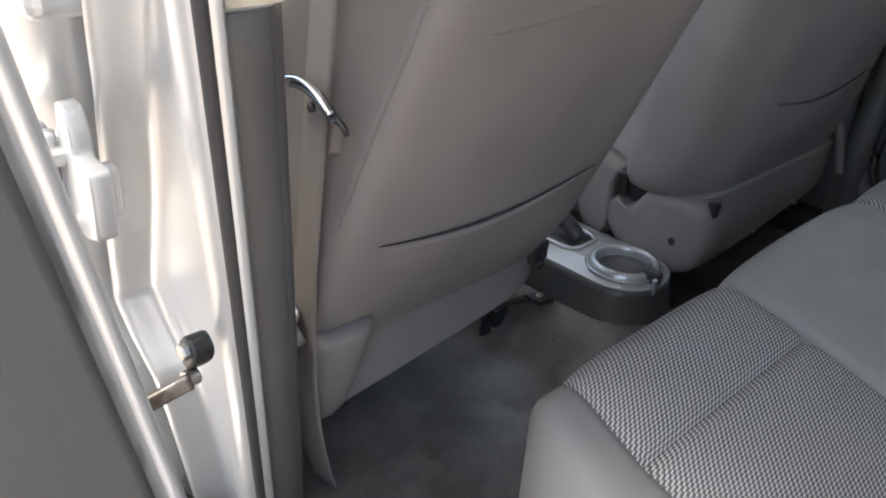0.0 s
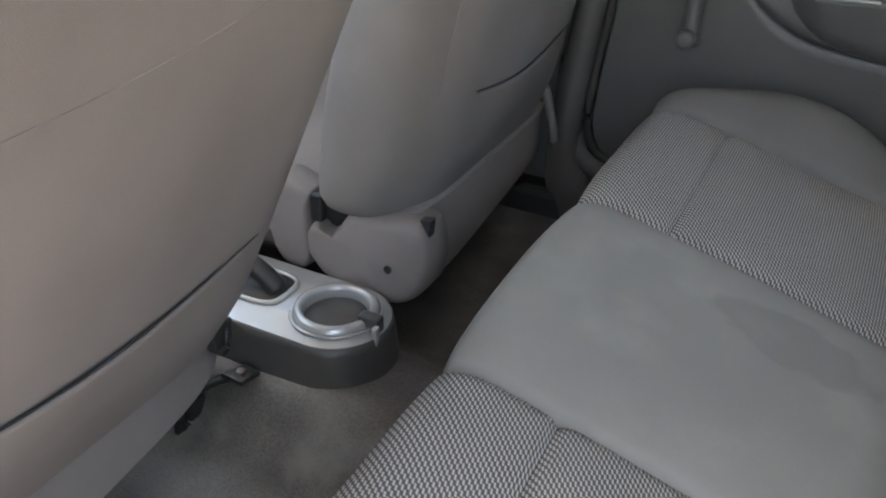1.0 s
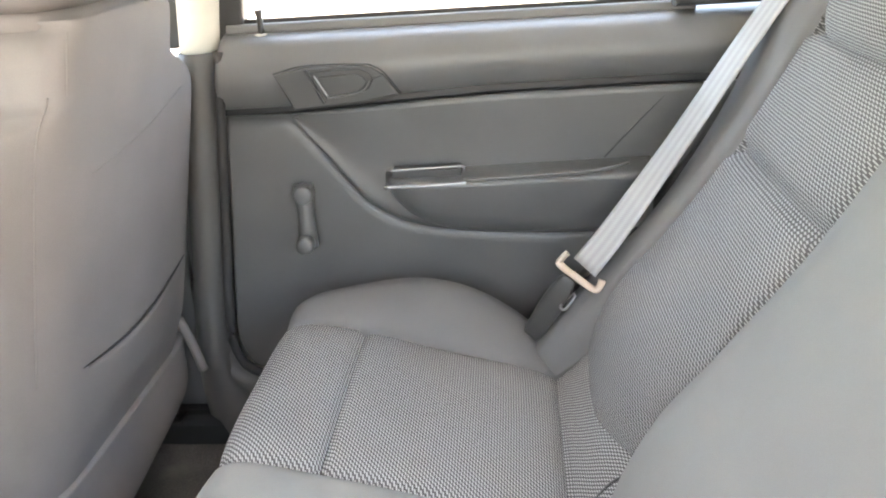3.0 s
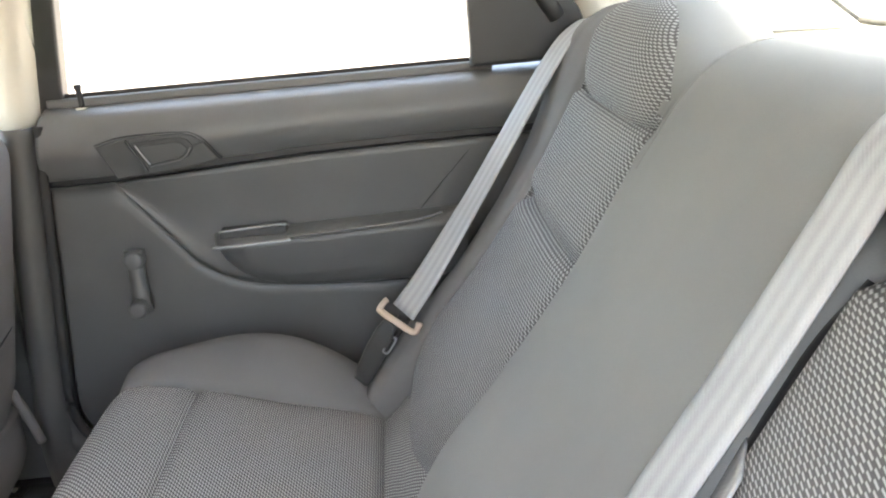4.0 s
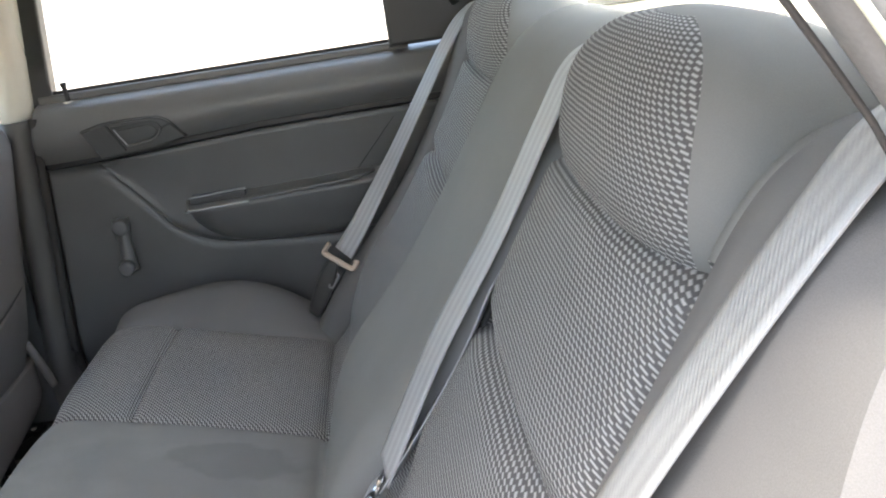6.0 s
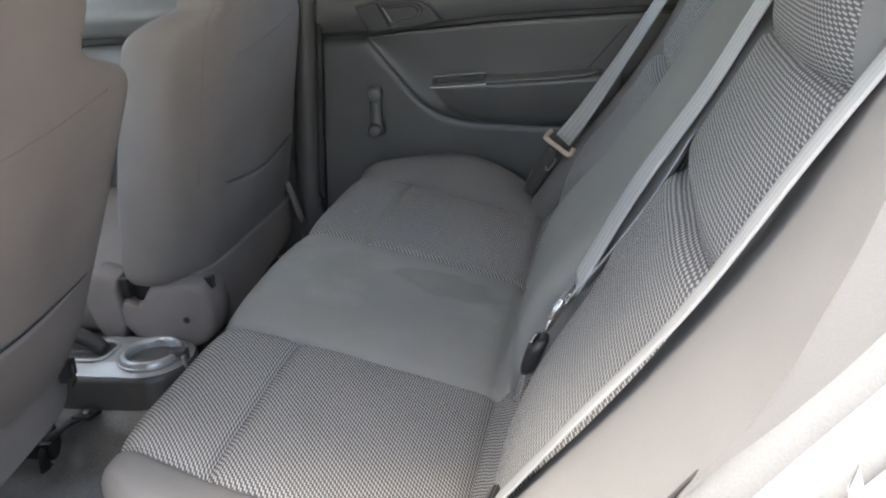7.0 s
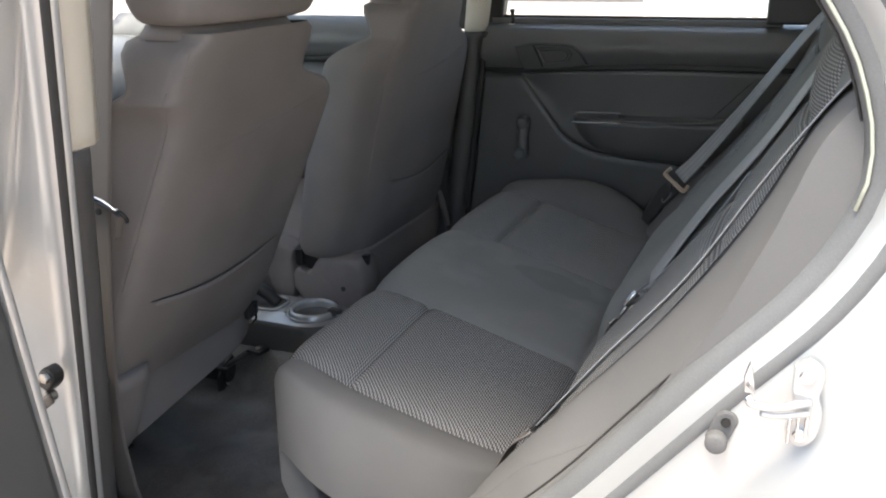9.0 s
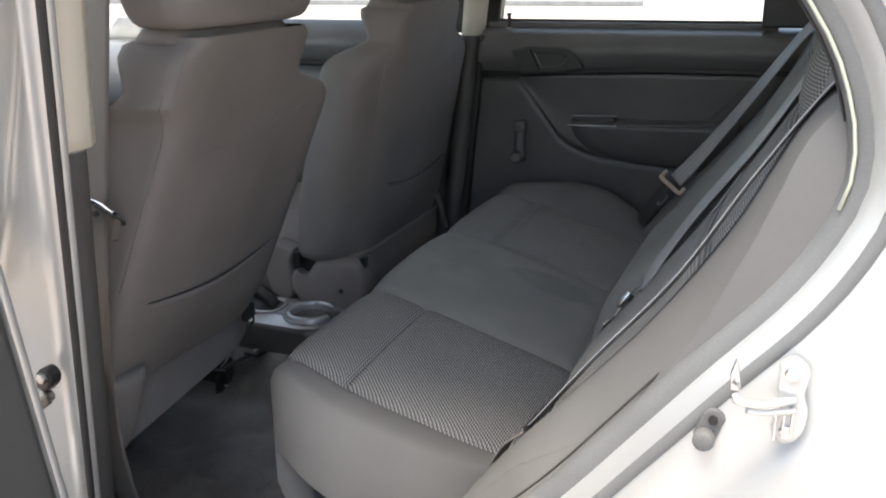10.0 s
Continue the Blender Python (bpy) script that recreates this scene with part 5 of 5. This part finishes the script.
    # rails and legs
    for y, side in ((cy + rails[0], -1), (cy + rails[1], 1)):
        rail = part("rail", box((-0.95, y - 0.016, 0.335), (sk0 - 0.1, y + 0.016, 0.368), 0.004), BLACK_STEEL, seat, "black seat rail", smooth=False)
        part("bracket", prism([(y - 0.03, 0.32), (y - 0.006, 0.316), (y + 0.01, 0.34), (y + 0.026, 0.366), (y + 0.024, 0.384), (y - 0.004, 0.372), (y - 0.026, 0.35)], "x", sk0 - 0.122, sk0 - 0.112, 0.003), BLACK_STEEL, rail, smooth=False)
        part("brace", tube([(sk0 - 0.115, y + 0.0, 0.366), (sk0 - 0.08, y + 0.022, 0.388), (sk0 - 0.046, y + 0.036, 0.4)], 0.011, 8, 16, 0.45), BLACK_STEEL, rail, "bent black steel brace")
        part("latch", prism([(sk0 - 0.075, y + 0.02), (sk0 - 0.04, y + 0.018), (sk0 - 0.034, y + 0.046), (sk0 - 0.06, y + 0.052)], "z", 0.394, 0.402, 0.002), BLACK_STEEL, rail, smooth=False)
        part("bolt", disc((sk0 - 0.112, y - 0.006, 0.334), 0.008, 0.008, "x", 8, 0.001), STEEL, rail, smooth=False)
        part("washer", disc((sk0 - 0.112, y - 0.006, 0.334), 0.0115, 0.003, "x", 16, 0.001), BLACK_STEEL, rail, smooth=False)
        part("bolt", disc((sk0 - 0.054, y + 0.034, 0.4), 0.006, 0.005, "z", 8, 0.001), STEEL, rail, smooth=False)
    if cy < 0.7:
        foot = part("floor_bracket", prism([(0.2, 0.345), (0.236, 0.35), (0.25, 0.385), (0.244, 0.41), (0.218, 0.404), (0.206, 0.372)], "x", -0.36, -0.35, 0.003), BLACK_STEEL, seat, "black seat bracket with bright bolts", smooth=False)
        part("bolt", disc((-0.35, 0.214, 0.362), 0.008, 0.007, "x", 8, 0.001), STEEL, foot, smooth=False)
        part("bolt", disc((-0.35, 0.234, 0.398), 0.006, 0.006, "x", 8, 0.001), STEEL, foot, smooth=False)
    # no hole is cut: a black block stands for the shade in the opening
    slot = part("slot", prism([(cy + 0.208, 0.516), (cy + 0.236, 0.52), (cy + 0.238, 0.546), (cy + 0.222, 0.552), (cy + 0.205, 0.54)], "x", bx - 0.16, bx - 0.101, 0.003), DARK, seat, "black block for the shade in the cover opening", smooth=False)
    part("hook", tube([(bx - 0.1, cy + 0.226, 0.54), (bx - 0.097, cy + 0.22, 0.526), (bx - 0.102, cy + 0.228, 0.512), (bx - 0.11, cy + 0.226, 0.5)], 0.0025, 8, 20), BLACK_STEEL, slot)
    return seat


driver_seat = front_seat(0.375, -0.18, 0.46, "brown-grey covered driver seat seen from behind, leaning back", -0.075, (-0.14, 0.27), 0.0, 0.0, 0.0, 0.2, 0.001)
passenger_seat = front_seat(1.14, -0.168, 0.22, "brown-grey covered passenger seat seen from behind, upright", -0.045, (-0.16, 0.19), -0.022, 0.03, 0.03)


def draped(outline, back_y, front_y, soft, seed):
    """A slack cloth cover over a hard thing: an outline in x and z, domed towards the near side, with creases."""
    pts = spline(outline + [outline[0]], 73)[:-1]
    mid = pts.mean(0)
    rings = []
    for grow, k in ((1.0, 0.0), (1.0, 0.5), (0.985, 0.78), (0.95, 0.92), (0.88, 0.98), (0.76, 1.0), (0.6, 1.0), (0.42, 1.0), (0.24, 1.0), (0.08, 1.0)):
        row = []
        for p in pts:
            x, z = mid + (p - mid) * grow
            fold = noise.noise((x * 26 + seed, z * 18, seed)) + 0.6 * noise.noise((x * 55, z * 40 + seed, 2.0))
            row.append((x + 0.002 * fold, back_y + (front_y - back_y) * k + soft * fold * k, z + 0.003 * fold * (1 - k)))
        rings.append(row)
    return loft(rings)


hinge_cover = part("recliner_cover", draped([(-0.372, 0.47), (-0.37, 0.505), (-0.355, 0.516), (-0.337, 0.506), (-0.318, 0.52), (-0.302, 0.545), (-0.285, 0.55), (-0.24, 0.552), (-0.2, 0.552), (-0.184, 0.54), (-0.178, 0.5), (-0.188, 0.455), (-0.215, 0.428), (-0.25, 0.423), (-0.3, 0.428), (-0.35, 0.44)], 0.935, 0.87, 0.0045, 3.0), COVER, passenger_seat, "slack grey cloth over the recliner")
# a black disc paints the shade inside the screw hole
part("screw_hole", disc((-0.236, 0.8665, 0.482), 0.006, 0.004, "y", 14, 0.001), DARK, hinge_cover)
part("front_cover", draped([(-0.362, 0.562), (-0.37, 0.53), (-0.374, 0.44), (-0.42, 0.44), (-0.44, 0.5), (-0.42, 0.57)], 0.925, 0.876, 0.004, 7.0), COVER, passenger_seat, "folded grey cover ahead of the recliner")
# two black blocks stand in for shade in the gaps round the cover
part("gap", prism([(-0.378, 0.49), (-0.31, 0.49), (-0.296, 0.53), (-0.3, 0.553), (-0.36, 0.556)], "y", 0.9, 0.94, 0.003), DARK, passenger_seat, "black block for the shade in the gap above the recliner cover", smooth=False)
part("notch_shade", prism([(-0.196, 0.56), (-0.18, 0.562), (-0.182, 0.538), (-0.187, 0.545)], "y", 0.884, 0.9, 0.001), DARK, passenger_seat, smooth=False)
part("recliner_link", box((-0.362, 0.876, 0.52), (-0.344, 0.89, 0.56), 0.003), BLACK_STEEL, passenger_seat, smooth=False)
part("lever", tube([(-0.2, 1.325, 0.6), (-0.19, 1.335, 0.552), (-0.183, 1.345, 0.5)], 0.008, 8, 20), COVER_SIDE, passenger_seat, "grey trim strap")

# ---------------------------------------------------------------- centre console
console = thing("centre_console", "grey plastic console with a cup holder and brake lever slot", "console", at=(0, 0, 0))
CX, CYC, CR = -0.262, 0.782, 0.068


def console_outline(grow, n=24, x_front=-0.85):
    pts = [(x_front, CYC + CR + grow)]
    pts += [(CX + (CR + grow) * math.sin(a), CYC + (CR + grow) * math.cos(a)) for a in np.linspace(0, math.pi, n)]
    pts += [(x_front, CYC - CR - grow)]
    return pts


def console_loft(levels):
    rows = []
    for z, g in levels:
        o = console_outline(g)
        rows.append([(x, y, z) for x, y in o])
    return loft(rows)


part("body", console_loft([(0.36, 0.016), (0.40, 0.013), (0.44, 0.008), (0.452, 0.006)]), CONSOLE_BODY, console, "scuffed dark console side")
# top plate with the cup's hole
bm = bmesh.new()
outer = [bm.verts.new((x, y, 0.453)) for x, y in console_outline(0.004, 40, -0.80)]
hole = [bm.verts.new((CX + 0.045 * math.cos(a), CYC + 0.045 * math.sin(a), 0.461)) for a in (2 * math.pi * k / 48 for k in range(48))]
edges = [bm.edges.new((o[i], o[(i + 1) % len(o)])) for o in (outer, hole) for i in range(len(o))]
bmesh.ops.triangle_fill(bm, edges=edges, use_beauty=True)
part("top_plate", thicken(bm, 0.004, (0, 0, -1)), CONSOLE_TOP, console, "smooth grey console top", smooth=False)
cup = part("cup_holder", quad_grid([[(CX + r * math.cos(a), CYC + r * math.sin(a), z) for a in (2 * math.pi * k / 48 for k in range(48))] for r, z in ((0.056, 0.459), (0.054, 0.467), (0.049, 0.4695), (0.0445, 0.468), (0.0425, 0.462), (0.041, 0.43), (0.039, 0.40), (0.0, 0.399))], close=True), CONSOLE_TOP, console, "raised cup holder ring")
part("ridge", tube([(CX + 0.059 * math.cos(a), CYC + 0.059 * math.sin(a), 0.4595) for a in np.linspace(-2.6, 1.9, 24)], 0.0022, 8, 60), CONSOLE_TOP, cup)
part("notch", box((CX + 0.04, CYC - 0.014, 0.435), (CX + 0.07, CYC + 0.006, 0.474), 0.004), CONSOLE_BODY, cup, "slot in the cup rim", smooth=False)
part("notch_lip", box((CX + 0.066, CYC - 0.022, 0.44), (CX + 0.073, CYC - 0.012, 0.468), 0.002), CONSOLE_TOP, cup, smooth=False)
slot_pts = [tuple(p) for p in ring(-0.395, 0.782, 0.462, 0.058, 0.036, 4, 36)]
part("lever_slot", loft([ring(-0.395, 0.782, 0.455, 0.056, 0.034, 4, 36), ring(-0.395, 0.782, 0.4615, 0.055, 0.033, 4, 36)]), DARK, console, "dark brake lever slot")
part("slot_rim", tube(slot_pts + [slot_pts[0]], 0.004, 8, 80), CONSOLE_TOP, console, "raised rim of the lever slot")
part("brake_lever", tube([(-0.352, 0.782, 0.462), (-0.38, 0.781, 0.485), (-0.45, 0.78, 0.51), (-0.56, 0.779, 0.53), (-0.66, 0.778, 0.55)], lambda s: 0.014 + 0.004 * s, 12, 30), DARK, console, "black brake lever")

# ---------------------------------------------------------------- open rear door, hinge, check strap, striker
open_door = thing("open_rear_door", "open near rear door with dark inner trim and silver edge", "car door", at=(0, 0, 0))


def edge_line(z, x1=-0.02, y1=-0.157):
    return Vector((x1 + (z - 1.0) * 0.168, y1 - (z - 1.0) * 0.23, z))


out_way = Vector((0.36, -0.93, 0)).normalized()
thick_way = Vector((-0.93, -0.36, 0)).normalized()
rows = [[edge_line(z) + out_way * s + thick_way * (0.01 * math.cos(s * 3)) for s in (0.0, 0.01, 0.05, 0.2, 0.4, 0.6, 0.8)] for z in np.linspace(0.36, 1.02, 14)]
part("inner_trim", thicken(quad_grid(rows), 0.05, tuple(thick_way)), DOOR, open_door, "dark plastic inner trim")
rows = [[edge_line(z) + thick_way * a + out_way * b for a, b in ((0.012, 0.02), (0.012, -0.012), (0.02, -0.022), (0.05, -0.026), (0.055, -0.018), (0.065, -0.022), (0.11, -0.02), (0.13, -0.01), (0.14, 0.03))] for z in np.linspace(0.3, 1.45, 16)]
part("door_edge", thicken(quad_grid(rows), 0.004, tuple(out_way)), SILVER, open_door, "silver painted door edge")
part("edge_bead", tube([tuple(edge_line(z) + thick_way * 0.016 + out_way * -0.02) for z in (0.32, 0.6, 0.8, 1.0, 1.2, 1.42)], 0.008, 10, 30), SILVER, open_door, "rounded silver door edge")
part("seal", tube([tuple(edge_line(z) + thick_way * 0.034 + out_way * -0.028) for z in (0.32, 0.6, 0.8, 1.0, 1.2, 1.42)], 0.007, 8, 30), RUBBER, open_door, "black door seal")
rows = [[edge_line(z) + thick_way * (0.13 + 0.02 * k / 3) + out_way * (0.8 * k / 3) for k in range(4)] for z in np.linspace(0.25, 1.0, 8)]
part("outer_skin", thicken(quad_grid(rows), 0.004, tuple(thick_way)), SILVER, open_door, "silver outer door skin")

hx, hy_, hz_ = -0.178, -0.069, 0.855
hinge = part("hinge", prism([tuple(p) for p in spline([(hx + 0.004, hz_ + 0.058), (hx + 0.014, hz_ + 0.055), (hx + 0.021, hz_ + 0.04), (hx + 0.024, hz_ + 0.023), (hx + 0.044, hz_ + 0.02), (hx + 0.047, hz_ + 0.012), (hx + 0.046, hz_ - 0.026), (hx + 0.04, hz_ - 0.032), (hx + 0.01, hz_ - 0.036), (hx + 0.002, hz_ - 0.01), (hx + 0.001, hz_ + 0.03)], 60)], "y", hy_ - 0.004, hy_ + 0.012, 0.003, 3), SILVER, shell, "silver painted door hinge")
part("hinge_foot", box((hx + 0.008, hy_ + 0.01, hz_ - 0.032), (hx + 0.018, hy_ + 0.03, hz_ + 0.012), 0.006, 3), SILVER, hinge, smooth=False)
for za, zb in ((-0.045, -0.026), (0.014, 0.026)):
    part("knuckle", box((hx - 0.04, hy_ - 0.02, hz_ + za), (hx + 0.012, hy_ + 0.004, hz_ + zb), 0.004, 3), SILVER, hinge, smooth=False)
part("door_leaf", box((hx - 0.05, hy_ - 0.03, hz_ - 0.05), (hx - 0.036, hy_ + 0.004, hz_ + 0.03), 0.004, 3), SILVER, hinge, smooth=False)
part("pin", tube([(hx - 0.004, hy_ - 0.01, hz_ + dz) for dz in (-0.052, 0.0, 0.036)], 0.0065, 12), SILVER, hinge)
# darker grey plate puts shade into the back of the hinge hollow
part("recess", box((hx - 0.036, hy_ + 0.0, hz_ - 0.026), (hx + 0.002, hy_ + 0.008, hz_ + 0.014), 0.001), IRON, hinge, smooth=False)
wedge = part("upper_bracket", box((hx + 0.0, hy_ - 0.02, hz_ + 0.115), (hx + 0.03, hy_ + 0.03, hz_ + 0.15), 0.01, 3), SILVER, shell, smooth=False)

check = thing("check_strap", "bare metal door check strap bolted to the pillar", "check strap", at=(0, 0, 0))
sb = Vector((-0.152, -0.002, 0.697))
part("bracket", prism([tuple(p) for p in spline([(sb.x - 0.014, sb.z - 0.014), (sb.x - 0.012, sb.z + 0.004), (sb.x, sb.z + 0.014), (sb.x + 0.012, sb.z + 0.006), (sb.x + 0.01, sb.z - 0.008), (sb.x - 0.002, sb.z - 0.02)], 24)], "y", sb.y - 0.008, sb.y + 0.012, 0.003), BLACK_STEEL, check, "dark greasy bracket", smooth=False)
part("bolt", disc((sb.x + 0.002, sb.y - 0.014, sb.z + 0.003), 0.0075, 0.008, "y", 6, 0.0015), STEEL, check, smooth=False)
part("pivot", disc((sb.x + 0.002, sb.y - 0.014, sb.z - 0.024), 0.0075, 0.014, "y", 14, 0.002), STEEL, check, smooth=False)
part("arm", strap([tuple(sb + Vector((0.006, -0.008, -0.022))), tuple(sb + Vector((-0.002, -0.022, -0.03))), tuple(sb + Vector((-0.008, -0.05, -0.04))), tuple(sb + Vector((-0.014, -0.08, -0.058))), tuple(sb + Vector((-0.02, -0.11, -0.085)))], (0, -0.25, 1), 0.014, 0.006, 24), RUST, check, "worn brown steel strap arm")

bump = thing("bump_stop", "grey rubber bump stop screwed to the rear jamb", "bump stop", at=(0.643, -0.03, 0.812))
part("plate", prism([(0.0095 * math.cos(a) + (0.003 if math.sin(a) > 0 else -0.003), 0.0095 * math.sin(a) + (0.008 if math.sin(a) > 0 else -0.008)) for a in (2 * math.pi * k / 24 + 0.01 for k in range(24))], "y", -0.006, 0.006, 0.002), STOP_RUBBER, bump, smooth=False)
part("stop", disc((-0.003, -0.018, -0.009), 0.009, 0.014, "y", 20, 0.003), STOP_RUBBER, bump)
part("screw", disc((0.003, -0.0095, 0.008), 0.004, 0.004, "y", 8, 0.001), BLACK_STEEL, bump, smooth=False)

striker = thing("door_striker", "bright metal door striker loop on the rear jamb", "striker", at=(0.672, -0.045, 0.855))
part("plate", prism([tuple(p) for p in spline([(0.02, 0.03), (0.03, 0.036), (0.042, 0.026), (0.04, 0.006), (0.044, -0.01), (0.04, -0.03), (0.028, -0.038), (0.018, -0.026), (0.024, -0.01), (0.02, 0.01)], 40)], "y", -0.005, 0.004, 0.0015), SILVER, striker, smooth=False)
for k in range(3):
    part("rib", box((0.02 + 0.006 * k, -0.01, -0.034 + 0.003 * k), (0.0225 + 0.006 * k, -0.004, -0.012 + 0.003 * k), 0.0008), CHROME, striker, smooth=False)
part("bar", tube([(0.034, -0.008, 0.004), (0.01, -0.022, 0.002), (-0.006, -0.027, 0.004), (-0.011, -0.026, 0.009)], 0.0034, 10, 30), CHROME, striker, "bright bent striker bar")
part("bar", tube([(0.034, -0.008, -0.006), (0.012, -0.02, -0.006), (0.0, -0.024, -0.004)], 0.0026, 10, 24), SILVER, striker)
part("tab", prism([(-0.014, 0.006), (-0.006, 0.006), (-0.008, 0.02), (-0.0115, 0.034), (-0.015, 0.02)], "y", -0.014, -0.01, 0.0008), CHROME, striker, "pointed metal tab", smooth=False)
for x, z in ((0.03, 0.024), (0.03, -0.026)):
    part("screw", disc((x, -0.009, z), 0.006, 0.005, "y", 8, 0.001), CHROME, striker, smooth=False)
